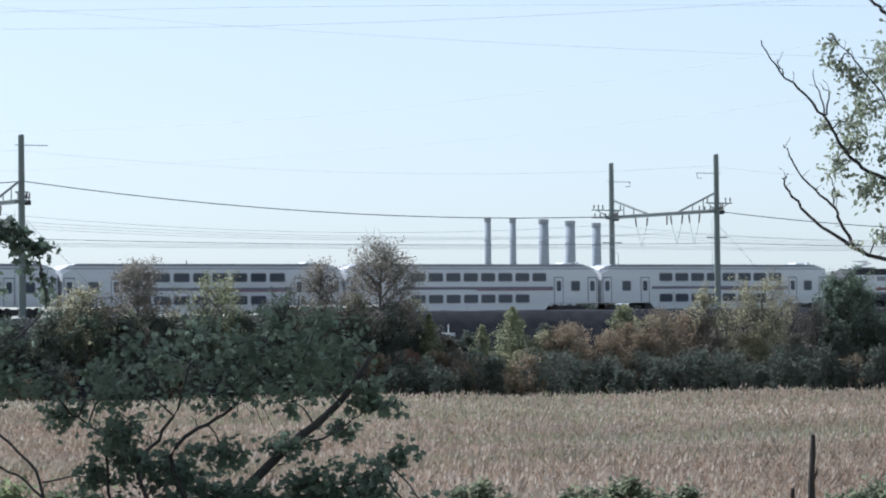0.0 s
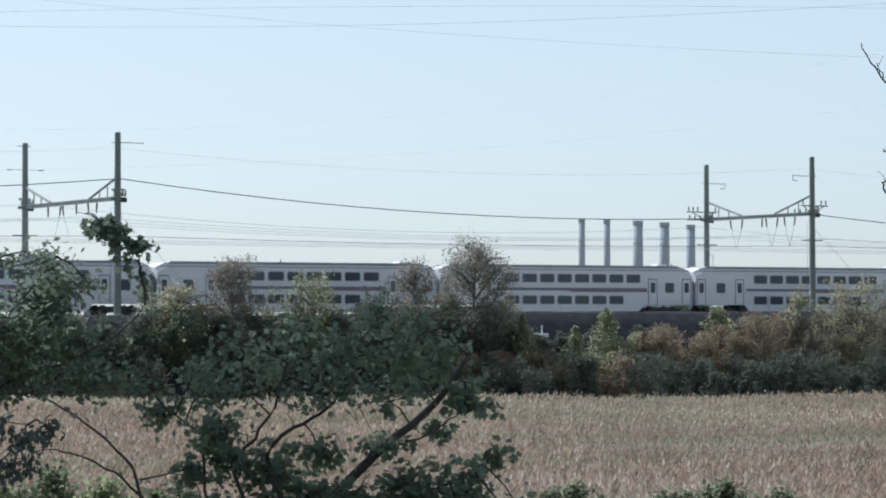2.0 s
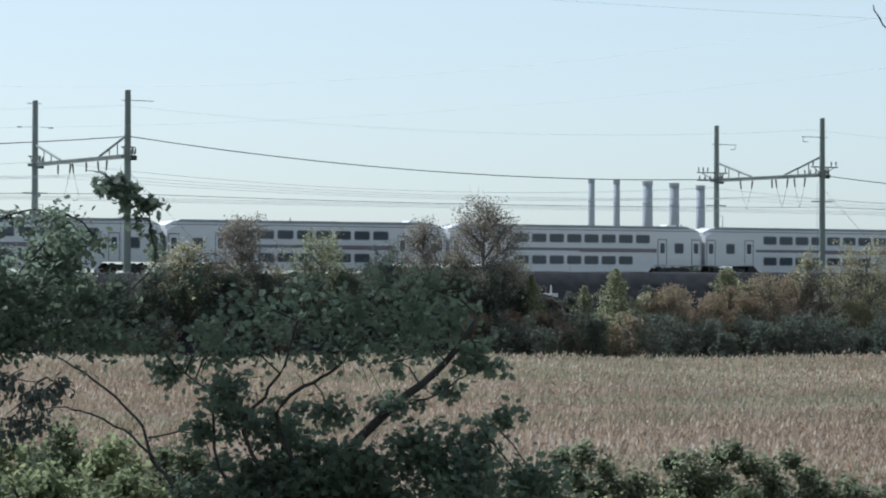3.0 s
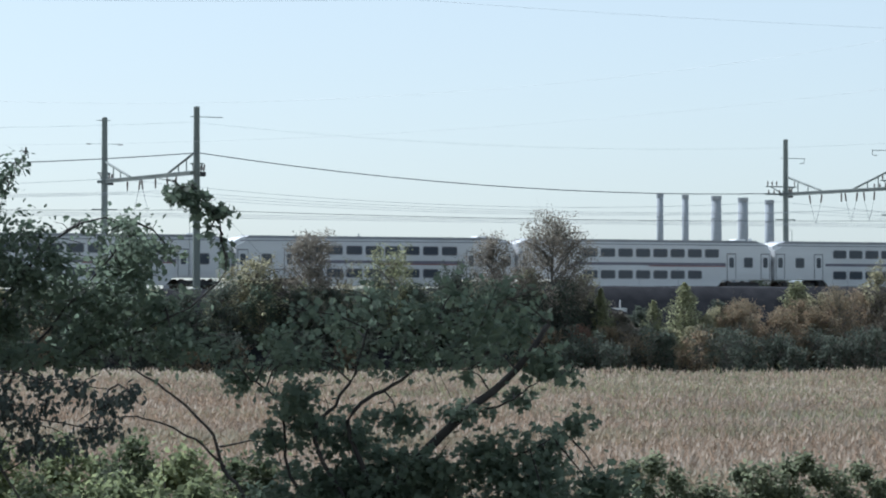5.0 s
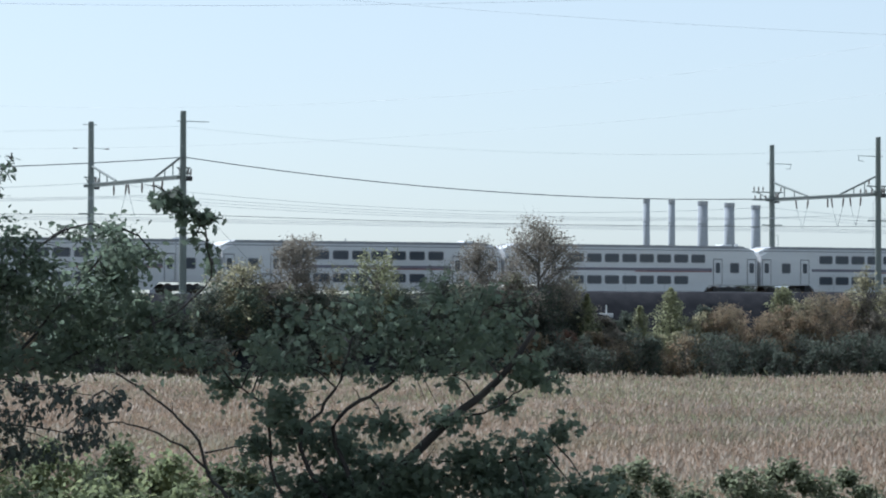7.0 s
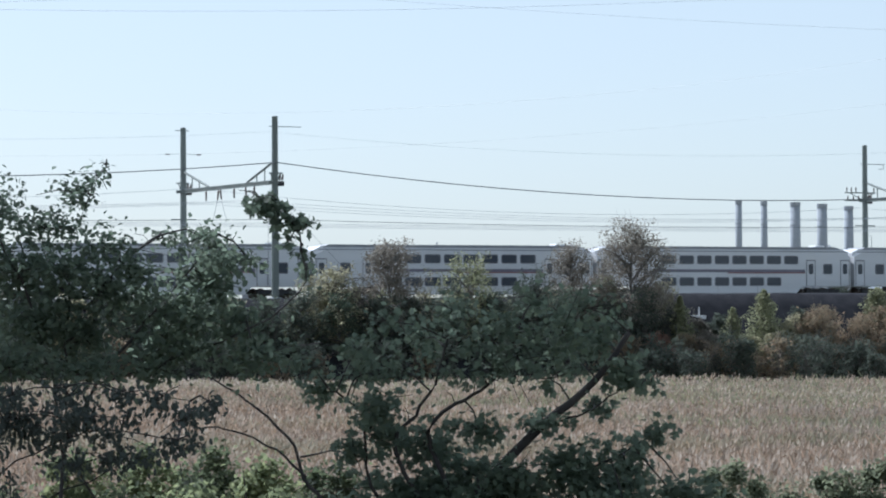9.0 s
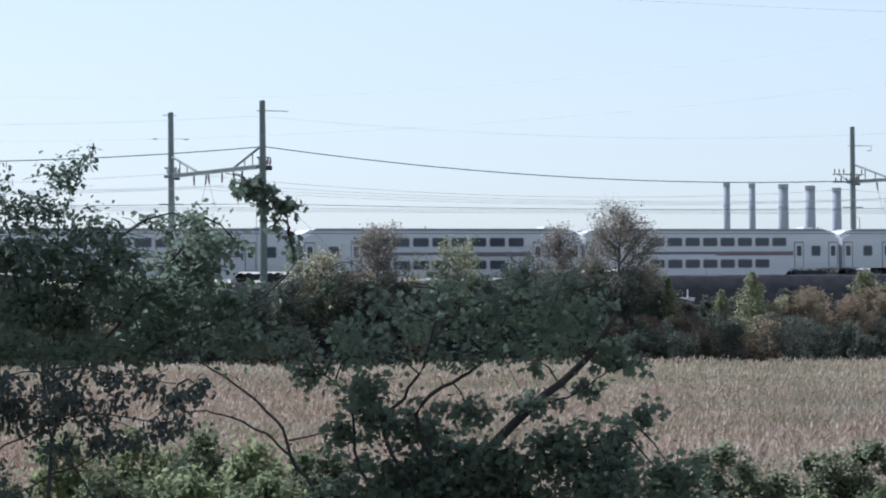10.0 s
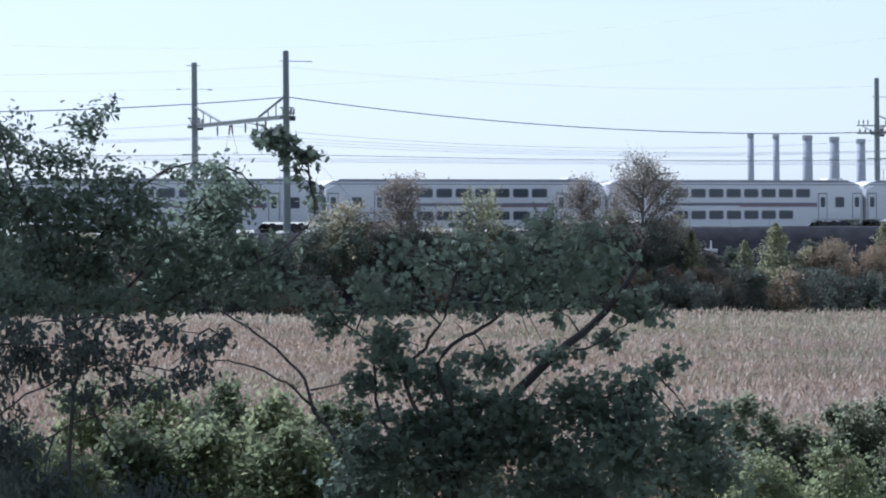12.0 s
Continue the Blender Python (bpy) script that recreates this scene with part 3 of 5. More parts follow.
def locomotive(s):
    c = empty("electric_locomotive", RAIL @ pose(s, TRACK_W, 0), "black and silver electric locomotive with a red stripe", "locomotive", "")
    side = [(0.3, 0.95), (19.2, 0.95), (19.4, 2.2), (17.9, 3.85), (2.1, 3.85), (0.1, 2.2)]
    bm = prism(bmesh.new(), side, -1.46, 1.46)
    bmesh.ops.bevel(bm, geom=[e for e in bm.edges if abs(e.verts[0].co.y - e.verts[1].co.y) < 0.1], offset=0.08, segments=2, affect="EDGES")
    part("body", bm, BLACK, c)
    y = -1.475
    bm = prism(bmesh.new(), [(2.7, 2.0), (16.9, 2.0), (16.9, 3.45), (2.7, 3.45)], y, y + 0.04)
    part("side_panel", bm, SILVER, c, "silver side panel")
    part("side_panel", prism(bmesh.new(), [(1.5, 1.65), (18.0, 1.65), (18.0, 1.99), (1.5, 1.99)], y, y + 0.04), SILVER, c)
    part("stripe", box(bmesh.new(), (5.0, y - 0.01, 2.0), (16.6, y + 0.03, 2.28)), REDSTRIPE, c, "red stripe")
    part("stripe", box(bmesh.new(), (4.0, y - 0.01, 1.62), (17.5, y + 0.03, 1.82)), PURPLE, c, "purple stripe")
    part("cab_window", prism(bmesh.new(), [(1.75, 2.5), (2.45, 2.5), (2.45, 3.35), (2.15, 3.35)], y - 0.01, y + 0.03), GLASS, c)
    part("cab_window", prism(bmesh.new(), [(17.1, 2.5), (17.8, 2.5), (17.4, 3.35), (17.1, 3.35)], y - 0.01, y + 0.03), GLASS, c)
    part("cab_door", box(bmesh.new(), (2.5, y - 0.015, 1.1), (2.66, y + 0.03, 3.4)), BLACK, c)
    for k in range(7):
        part("grille", box(bmesh.new(), (5.2 + 1.55 * k, y - 0.02, 2.9), (6.3 + 1.55 * k, y + 0.02, 3.3), 0.02), ROOFGREY, c)
    part("roof", prism(bmesh.new(), [(2.4, 3.83), (17.6, 3.83), (17.2, 4.05), (2.8, 4.05)], -1.15, 1.15), BLACK, c)
    part("fuel_skirt", box(bmesh.new(), (6.3, -1.4, 0.25), (13.2, 1.4, 0.98), 0.06), DARKGREY, c)
    for x in (4.0, 15.5):
        b = part("bogie", box(box(bmesh.new(), (x - 1.9, -1.3, 0.4), (x + 1.9, -0.98, 0.82), 0.05), (x - 0.5, -1.3, 0.3), (x + 0.5, 1.3, 0.9), 0.05), DARKGREY, c)
        for dx in (-1.4, 1.4):
            bm = bmesh.new()
            for yy in (-0.75, 0.75):
                tube(bm, [(x + dx, yy - 0.07, 0.52), (x + dx, yy + 0.07, 0.52)], 0.52, 16)
            tube(bm, [(x + dx, -1.0, 0.52), (x + dx, 1.0, 0.52)], 0.09, 8)
            part("wheelset", bm, RUST, b)
    for x in (4.6, 14.6):
        p = part("pantograph_base", box(bmesh.new(), (x - 1.0, -0.8, 4.05), (x + 1.0, 0.8, 4.2), 0.03), ROOFGREY, c)
        bm = bmesh.new()
        for yy in (-0.5, 0.5):
            tube(bm, [(x - 0.9, yy, 4.2), (x + 0.9, yy * 0.6, 4.55), (x - 0.2, yy * 0.9, 4.75)], 0.04, 5)
        box(bm, (x - 0.4, -0.9, 4.73), (x, 0.9, 4.8))
        part("pantograph_arm", bm, ROOFGREY, p)
    part("headlight", box(bmesh.new(), (0.35, -1.0, 2.52), (0.7, -0.7, 2.72), 0.03), GLASS, c)
    return c


locomotive(TAIL + 0.45)

# ---- distance: power station, bridge, hill ----
FAR = 1600


def stack(u, v_top, r0, r1, d):
    p = place(u, 0, d)
    h = EYE + v_top * d / 1000
    t = empty("smokestack", Matrix.Translation((p.x, d, 0)), "tall pale concrete smokestack with blue haze tint in its colour", "smokestack", "power station stacks")
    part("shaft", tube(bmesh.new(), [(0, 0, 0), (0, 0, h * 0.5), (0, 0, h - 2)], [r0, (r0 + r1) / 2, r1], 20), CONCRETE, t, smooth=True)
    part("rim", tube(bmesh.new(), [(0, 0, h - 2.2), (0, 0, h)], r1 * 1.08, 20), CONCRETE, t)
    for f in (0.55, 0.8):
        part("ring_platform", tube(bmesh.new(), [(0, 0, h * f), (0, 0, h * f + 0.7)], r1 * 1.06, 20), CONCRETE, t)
    return t


stack(80.2, 36.6, 2.1, 1.8, FAR)
stack(88.8, 36.2, 2.1, 1.8, FAR)
stack(99.4, 35.8, 3.3, 2.7, FAR)
stack(108.5, 35.2, 3.3, 2.7, FAR)
stack(117.5, 34.4, 3.1, 2.5, FAR + 40)

plant = empty("power_station", Matrix.Translation((92 * FAR / 1000, FAR, 0)), "power station with stepped blocks, blue-grey haze put into its colour", "power station")


def block(u0, u1, v, d0, depth, mat, name="block"):
    return part(name, box(bmesh.new(), ((u0 - 92) * FAR / 1000, d0, 0), ((u1 - 92) * FAR / 1000, d0 + depth, EYE + v * FAR / 1000), 0.2), mat, plant)


b = block(71.5, 99, 11.0, -8, 30, PLANT)
for k in range(9):
    part("louvre", box(bmesh.new(), (-31 + k * 4.6, -8.4, 12), (-28 + k * 4.6, -7.9, 20 + (k % 3))), PLANTDARK if k % 2 else CONCRETE, b)
b = block(96.0, 111.5, 14.6, -4, 40, PLANTDARK)
for k in range(5):
    part("window_bay", box(bmesh.new(), (9 + k * 4.2, -4.4, 14), (11.6 + k * 4.2, -3.9, 26)), PLANT, b)
block(91.5, 95.8, 12.6, -2, 14, PLANTDARK)
block(92.6, 94.4, 13.8, -1, 10, PLANTDARK)
block(86.0, 98.0, 7.5, -26, 14, PLANT)
block(111.5, 122, 9.0, -6, 40, PLANT)
for u in (102.4, 104.6):
    x = (u - 92) * FAR / 1000
    part("roof_vent", tube(bmesh.new(), [(x, 2, 28), (x, 2, 32.5), (x, 2, 32.6), (x, 2, 34)], [0.9, 0.9, 1.5, 1.2], 10), PLANTDARK, plant)
for u0, u1 in ((69.5, 78.6), (79.2, 87.3)):
    # curved flue ducts that rise to the stacks
    x0, x1 = (u0 - 92) * FAR / 1000, (u1 - 92) * FAR / 1000
    out = [(x0, 8)] + [(x0 + (x1 - x0) * t, 8 + 29 * math.sin(t * math.pi / 2) ** 0.85) for t in (0.25, 0.5, 0.75, 0.9, 1.0)] + [(x1, 25), (x1 - 2.5, 19), (x1 - 6, 8)]
    part("flue_duct", prism(bmesh.new(), out, -3, 3), PLANTDARK, plant)


def truss_bridge():
    d = 1500.0
    br = empty("truss_bridge", Matrix.Translation((0, d, 0)), "grey steel truss bridge with an arched top chord", "bridge")
    k = d / 1000

    def chord(u):
        """Height of the top chord in thousandths over the eye."""
        if u < -47:
            return 11.0 + 6.0 * max(0, (u + 90) / 43) ** 1.1
        if u < 20:
            return 17.1 + 0.5 * math.sin((u + 47) / 67 * math.pi)
        return 17.2 - 5.6 * ((u - 20) / 52) ** 1.0

    lo = lambda u: 10.6 - 1.2 * (u + 47) / 119
    us = [-88 + 4.5 * i for i in range(36)]
    us = [u for u in us if u < 73]
    for y in (0, 14):
        bm = bmesh.new()
        tube(bm, [(u * k, y, EYE + chord(u) * k) for u in us], 0.55, 5)
        part("top_chord", bm, TRUSS, br)
        for i, u in enumerate(us):
            part("vertical", tube(bmesh.new(), [(u * k, y, EYE + lo(u) * k), (u * k, y, EYE + chord(u) * k)], 0.38, 4), TRUSS, br)
            if i + 1 < len(us):
                n = us[i + 1]
                a, b = ((u, lo(u)), (n, chord(n))) if i % 2 == 0 else ((u, chord(u)), (n, lo(n)))
                part("diagonal", tube(bmesh.new(), [(a[0] * k, y, EYE + a[1] * k), (b[0] * k, y, EYE + b[1] * k)], 0.34, 4), TRUSS, br)
    bm = bmesh.new()
    ends = [-260, -88, 73]
    for a, b in zip(ends, ends[1:]):
        v0, v1 = lo(a), lo(b)
        q = [(a * k, EYE + v0 * k + 0.6), (b * k, EYE + v1 * k + 0.6), (b * k, EYE + v1 * k - 1.6), (a * k, EYE + v0 * k - 1.6)]
        prism(bm, q, -1, 15)
    part("deck", bm, TRUSS, br)
    for u in (-200, -160, -125, -88, -47, 20, 72):
        part("pier", box(bmesh.new(), (u * k - 1.5, 1, 0), (u * k + 1.5, 13, EYE + lo(u) * k - 1.5), 0.1), TRUSS, br)
    part("mast", tube(bmesh.new(), [(-22.5 * k, 7, EYE + 17 * k), (-22.5 * k, 7, EYE + 23.0 * k)], [0.7, 0.3], 5), TRUSS, br)
    return br


truss_bridge()

viaduct = empty("viaduct", Matrix.Translation((0, 1400, 0)), "long low grey viaduct on many piers", "viaduct")
part("deck", box(bmesh.new(), (158 * 1.4, 0, EYE + 4.6 * 1.4), (420 * 1.4, 12, EYE + 6.6 * 1.4), 0.1), TRUSS, viaduct)
for k in range(50):
    part("pier", box(bmesh.new(), (225 + k * 7.0, 2, 0), (226.4 + k * 7.0, 10, EYE + 4.7 * 1.4)), TRUSS, viaduct)

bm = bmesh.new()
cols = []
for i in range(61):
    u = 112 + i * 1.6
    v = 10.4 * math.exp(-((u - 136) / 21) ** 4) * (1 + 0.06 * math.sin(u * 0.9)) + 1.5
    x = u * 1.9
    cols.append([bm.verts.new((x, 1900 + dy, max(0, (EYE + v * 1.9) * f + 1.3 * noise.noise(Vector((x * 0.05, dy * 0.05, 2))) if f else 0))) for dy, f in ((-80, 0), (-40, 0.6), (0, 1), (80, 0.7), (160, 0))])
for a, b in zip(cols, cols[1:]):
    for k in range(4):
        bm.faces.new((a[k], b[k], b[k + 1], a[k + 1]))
tagged(part("hill", bm, HILL, smooth=True), "low wooded hill in the distance, coloured blue-grey for haze", "hill", kind="structure")

# ---- vegetation by the railway ----
def rail_spot(u, w):
    """Where the bearing u crosses the line w metres from the near poles."""
    t = u / 1000
    s = (t * (228 + 0.8855 * w) + 17.7 + 0.4644 * w) / (0.8855 - 0.4644 * t)
    p = on_rail(s, w)
    h = float(np.interp(w, [q[0] for q in prof], [q[1] for q in prof])) + 7.85
    return Vector((p.x, p.y, max(0.0, h)))


def stem_tubes(bm, base, tip, r, rng, forks=5, reach=1.0):
    """A trunk that bends a little, and limbs that leave it upwards."""
    base, tip = Vector(base), Vector(tip)
    h = (tip - base).length
    pts = [base.lerp(tip, k / 4) + Vector(rng.normal(0, 0.03 * h, 3)) * (0 if k in (0,) else 0.5) for k in range(5)]
    tube(bm, pts, [r, r * 0.85, r * 0.65, r * 0.45, r * 0.2], 6)
    for k in range(forks):
        f = rng.uniform(0.3, 0.9)
        i = min(3, int(f * 4))
        p = pts[i].lerp(pts[i + 1], f * 4 - i)
        a = rng.uniform(0, math.tau)
        q = p + Vector((math.cos(a) * reach, math.sin(a) * reach, reach * rng.uniform(0.4, 1.3))) * rng.uniform(0.5, 1.0)
        q.z = min(q.z, tip.z)
        mid = p.lerp(q, 0.5) + Vector((0, 0, 0.08 * reach))
        tube(bm, [p, mid, q], [r * 0.4, r * 0.28, r * 0.08], 5)


def wild_tree(name, label, category, group, u, v, wide, w, mat, n, seed, low=0.3, leaf=0.17, bark=GREYBARK, shape="round", taper=0.7):
    """A tree or shrub on the railway's slope: v is its top, wide its crown's width, in thousandths; low is where the crown begins."""
    rng = np.random.default_rng(seed)
    base = rail_spot(u, w)
    d = base.y
    top = EYE + v * d / 1000
    h = top - base.z
    half = wide * d / 2000
    t = empty(name, Matrix.Translation(base), label, category, group)
    stems = 1 if h > 5 else 3
    for k in range(stems):
        bm = bmesh.new()
        off = rng.normal(0, 0.18 * half, 2) * (stems > 1)
        stem_tubes(bm, (off[0] * 0.4, off[1] * 0.4, -0.2), (off[0] * 2, off[1] * 2, h * 0.82), 0.022 * h / stems ** 0.5, rng, 8, half * 0.7)
        part("trunk" if stems == 1 else "stem", bm, bark, t)
    z0 = h * low
    places = []
    if shape == "cone":
        m = n
        f = rng.uniform(0, 1, m) ** 1.5
        a = rng.uniform(0, math.tau, m)
        r = half * (1 - f) ** 0.7 * rng.uniform(0.2, 1.1, m) * (1 + 0.22 * np.sin(f * 19 + a) + 0.22 * np.sin(a * 3 + f * 7 + seed))
        places.append(np.stack([r * np.cos(a), r * np.sin(a), z0 + (h - z0) * f], 1))
    else:
        half *= 1.12
        bm = bmesh.new()
        count = int(18 + half * 5)
        per = n // count
        for k in range(count):
            f = min(1.0, max(0.0, (k + rng.uniform(0, 1)) / count))
            wide_here = half * (0.25 + f) ** 0.35 * max(0.02, 1 - f) ** (0.25 + 0.4 * taper)
            a = k * 2.4 + rng.uniform(-0.6, 0.6)
            r = wide_here * (rng.uniform(0.25, 1.0) ** 0.5) * rng.uniform(0.85, 1.22)
            tip = Vector((r * math.cos(a), r * math.sin(a), z0 + (h - z0) * f * rng.uniform(0.9, 1.02)))
            foot = Vector((tip.x * 0.12, tip.y * 0.12, max(0.05 * h, min(0.7 * h, tip.z - r * rng.uniform(0.6, 1.3)))))
            mid = foot.lerp(tip, 0.55) + Vector((tip.x * 0.08, tip.y * 0.08, -0.04 * h))
            tube(bm, [foot, mid, tip], [0.006 * h, 0.004 * h, 0.010], 4)
            ends = []
            for j in range(6):
                p = mid.lerp(tip, rng.uniform(-0.3, 1.0))
                q = p + Vector((rng.normal(0.5 * math.cos(a), 0.7), rng.normal(0.5 * math.sin(a), 0.7), rng.normal(0.55, 0.5))) * (0.17 * half + 0.12)
                tube(bm, [p, q], [0.014, 0.006], 3)
                ends.append((np.array(p), np.array(q)))
            pick = rng.integers(0, 6, per)
            along = rng.uniform(0.0, 0.92, per)[:, None]
            p0, p1 = np.array([e[0] for e in ends])[pick], np.array([e[1] for e in ends])[pick]
            places.append(p0 + (p1 - p0) * along + rng.normal(size=(per, 3)) * (0.045 * half + 0.07) * (1.15 - 0.5 * along))
        part("branchwork", bm, bark, t)
    pl = np.concatenate(places)
    ground_at = 0.05
    pl = pl[(pl[:, 2] < h * 1.03) & (pl[:, 2] > ground_at)]
    link_mesh("crown", leaf_mesh("crown", pl, leaf, "tuft", rng, 0.1), mat, t)
    return t


TREES = "trees along the railway"
SHRUBS = "shrubs along the railway"
wild_tree("tree", "round grey-brown autumn tree on the embankment", "tree", TREES, -39, 24.5, 36, -7, BROWN, 11500, 11, 0.02, 0.15, taper=0.85)
wild_tree("tree", "yellow-green young tree on the embankment", "tree", TREES, -12, 19, 36, -7.5, YELLOW, 4800, 12, 0.02)
wild_tree("tree", "tan-green bushy tree on the embankment", "tree", TREES, -57, 16, 32, -7.5, TAN, 4200, 13, 0.02)
wild_tree("tree", "dark green bushy tree on the embankment", "tree", TREES, 11, 15, 24, -9, DEEP, 4560, 14, 0.02)
wild_tree("tree", "thin brownish autumn tree on the embankment", "tree", TREES, 23, 23.5, 31, -7, BROWN, 8000, 15, 0.02, 0.15, taper=0.9)
wild_tree("tree", "large grey-brown autumn tree on the embankment", "tree", TREES, 44, 30, 48, -6.5, BROWN, 17000, 16, 0.02, 0.15, taper=1.0)
wild_tree("tree", "slender yellow-green cone-shaped tree", "tree", TREES, 60, 4, 12, -9, YELLOW, 3200, 17, 0.05, 0.17, shape="cone")
wild_tree("tree", "slender light green cone-shaped tree", "tree", TREES, 78, 0, 13, -10, YELLOW, 3200, 18, 0.05, 0.17, shape="cone")
wild_tree("tree", "yellow-green cone-shaped young tree", "tree", TREES, 88.6, 6, 19, -9, YELLOW, 5200, 19, 0.05, 0.17, shape="cone")
wild_tree("tree", "yellow-green leafy sapling below a catenary pole", "tree", TREES, 127, 7, 11, -7, YELLOW, 2565, 20, 0.2)
wild_tree("tree", "sparse grey-tan tree with bare twigs", "tree", TREES, 174, 17.5, 30, -10, TAN, 6000, 21, 0.35, 0.13, taper=0.3)
wild_tree("tree", "sparse grey-tan sapling with bare twigs", "tree", TREES, 154, 13.7, 14, -9, TAN, 1710, 22, 0.4, 0.18)
wild_tree("tree", "dark green leafy tree on the embankment", "tree", TREES, 204, 18.5, 30, -9, GREEN, 11970, 23, 0.2, 0.2, taper=0.3)
wild_tree("tree", "dark green leafy tree on the embankment", "tree", TREES, 232, 19, 30, -9, GREEN, 10374, 24, 0.2, 0.2, taper=0.3)
wild_tree("tree", "pale tan leafy sapling on the embankment", "tree", TREES, -131, 4, 16, -7.5, TAN, 3600, 26, 0.05, 0.13)
wild_tree("tree", "dark green tree beyond the railway tracks", "tree", TREES, 118, 19, 20, 27, DEEP, 6840, 25, 0.3)
for k, (u, v, wide, mat, col) in enumerate([
        (107, 0.5, 24, ORANGE, "orange-brown"), (121, -3, 22, ORANGE, "orange-brown"), (141, 5, 32, ORANGE, "orange-brown"), (96, -5, 12, TAN, "tan"), (133, -2, 22, ORANGE, "orange-brown"),
        (158, -2, 16, BROWN, "grey-brown"), (172, -3, 18, TAN, "grey-tan"), (186, -4, 16, BROWN, "grey-brown"), (200, 0, 18, DEEP, "dark green"), (216, 2, 20, DEEP, "dark green"),
        (235, 2, 22, DEEP, "dark green"), (70, -8, 12, BROWN, "grey-brown"), (53, -8, 13, RED, "reddish"), (66, -10, 12, BROWN, "grey-brown"), (91, -9, 12, TAN, "tan"), (62, -9, 13, ORANGE, "orange-brown"), (84, -10, 12, TAN, "tan"), (76, -11, 12, ORANGE, "orange-brown")]):
    wild_tree("shrub", f"{col} autumn shrub on the embankment slope", "shrub", SHRUBS, u, v, wide, -11, mat, 8000, 40 + k, 0.08, 0.12)
rng = np.random.default_rng(8)
for k, u in enumerate(np.arange(-66, 57, 8.0)):
    mat, col = [(TAN, "tan-green"), (DEEP, "dark green"), (BROWN, "grey-brown"), (YELLOW, "yellow-green"), (DEEP, "dark green")][k % 5]
    wild_tree("shrub", f"{col} shrub on the shoulder of the embankment", "shrub", SHRUBS, float(u + rng.uniform(-3, 3)), float(8.5 + rng.uniform(-2.5, 3)), float(rng.uniform(13, 20)), -6.5, mat, 2600, 400 + k, 0.05, 0.12)
for k, u in enumerate(np.arange(-186, 52, 13.0)):
    mat, col = [(DEEP, "dark green"), (GREEN, "green"), (DEEP, "dark green"), (TAN, "tan-green")][k % 4 if k < 7 else k % 3]
    wild_tree("shrub", f"{col} bushy shrub on the embankment slope", "shrub", SHRUBS, float(u), float(6.5 + rng.uniform(-2, 2.5)), 22, -9.0, mat, 4200, 60 + k, 0.05)
for k, u in enumerate(np.arange(-188, 246, 8.5)):
    mat, col = [(DEEP, "dark green"), (DEEP, "dark green"), (DEEP, "dark green"), (DEEP, "dark green"), (ORANGE, "brown")][int(rng.integers(0, 5))]
    wild_tree("shrub", f"{col} low shrub at the marsh edge", "shrub", SHRUBS, float(u + rng.uniform(-4, 4)), float(-9.5 + rng.uniform(-5, 3)), float(rng.uniform(11, 22)), float(-14 - (3 if u > 60 else 0) + rng.uniform(-1.5, 2)), mat, 2200, 120 + k, 0.02)

for k, (u, v, wide, mat, col) in enumerate([
        (99, -2, 12, TAN, "tan"), (104, 0.5, 14, ORANGE, "orange-brown"), (110, 0.5, 12, ORANGE, "orange-brown"), (122, -2, 12, ORANGE, "orange-brown"), (128, 0.5, 14, ORANGE, "orange-brown"), (134, 2.5, 14, TAN, "tan"),
        (141, 5, 16, ORANGE, "orange-brown"), (148, 4, 14, ORANGE, "orange-brown"), (155, 5, 14, BROWN, "grey-brown"), (162, 8, 16, TAN, "tan"), (169, 9, 18, BROWN, "grey-brown"), (177, 10, 18, TAN, "tan"), (185, 8, 16, BROWN, "grey-brown"),
        (193, 7, 16, BROWN, "grey-brown"), (201, 10, 18, DEEP, "dark green"), (210, 12, 18, DEEP, "dark green"), (220, 11, 18, GREEN, "green"), (231, 12, 18, DEEP, "dark green"), (242, 11, 18, DEEP, "dark green")]):
    wild_tree("shrub", f"{col} tangled shrub high on the embankment slope", "shrub", SHRUBS, u, v, wide, float(-9 + rng.uniform(-1, 1.5)), mat, 3200, 500 + k, 0.03, 0.13)
for k, u in enumerate(np.arange(50, 246, 7.5)):
    mat, col = [(DEEP, "dark green"), (DEEP, "dark green"), (DEEP, "dark green"), (ORANGE, "orange-brown"), (DEEP, "dark green")][int(rng.integers(0, 5))]
    wild_tree("shrub", f"{col} low shrub in the shade at the marsh edge", "shrub", SHRUBS, float(u + rng.uniform(-3, 3)), float(-11 + rng.uniform(-5, 5)), float(rng.uniform(11, 22)), float(-15 + rng.uniform(-1, 2)), mat, 2400, 560 + k, 0.02, 0.14)
for k, (u, v, wide, mat, col) in enumerate([
        (-60, 7, 15, TAN, "tan"), (-71, 3, 13, YELLOW, "yellow-green"), (-92, 4, 16, TAN, "tan"), (-108, 2, 15, YELLOW, "yellow-green"), (-150, 2, 16, TAN, "tan"), (-82, 0, 14, GREEN, "green"), (-47, 2, 14, DEEP, "dark green"), (-120, 0, 16, GREEN, "green"),
        (57, 0, 9, DEEP, "dark green"), (66, -3, 10, BROWN, "grey-brown"), (73, -2, 9, DEEP, "dark green"), (69, -5, 10, DEEP, "dark green"), (100, 1, 9, DEEP, "dark green")]):
    wild_tree("shrub", f"{col} scrubby shrub on the embankment slope", "shrub", SHRUBS, u, v, wide, -7.5 if u < 0 else -8.5, mat, 3000, 620 + k, 0.03, 0.14)

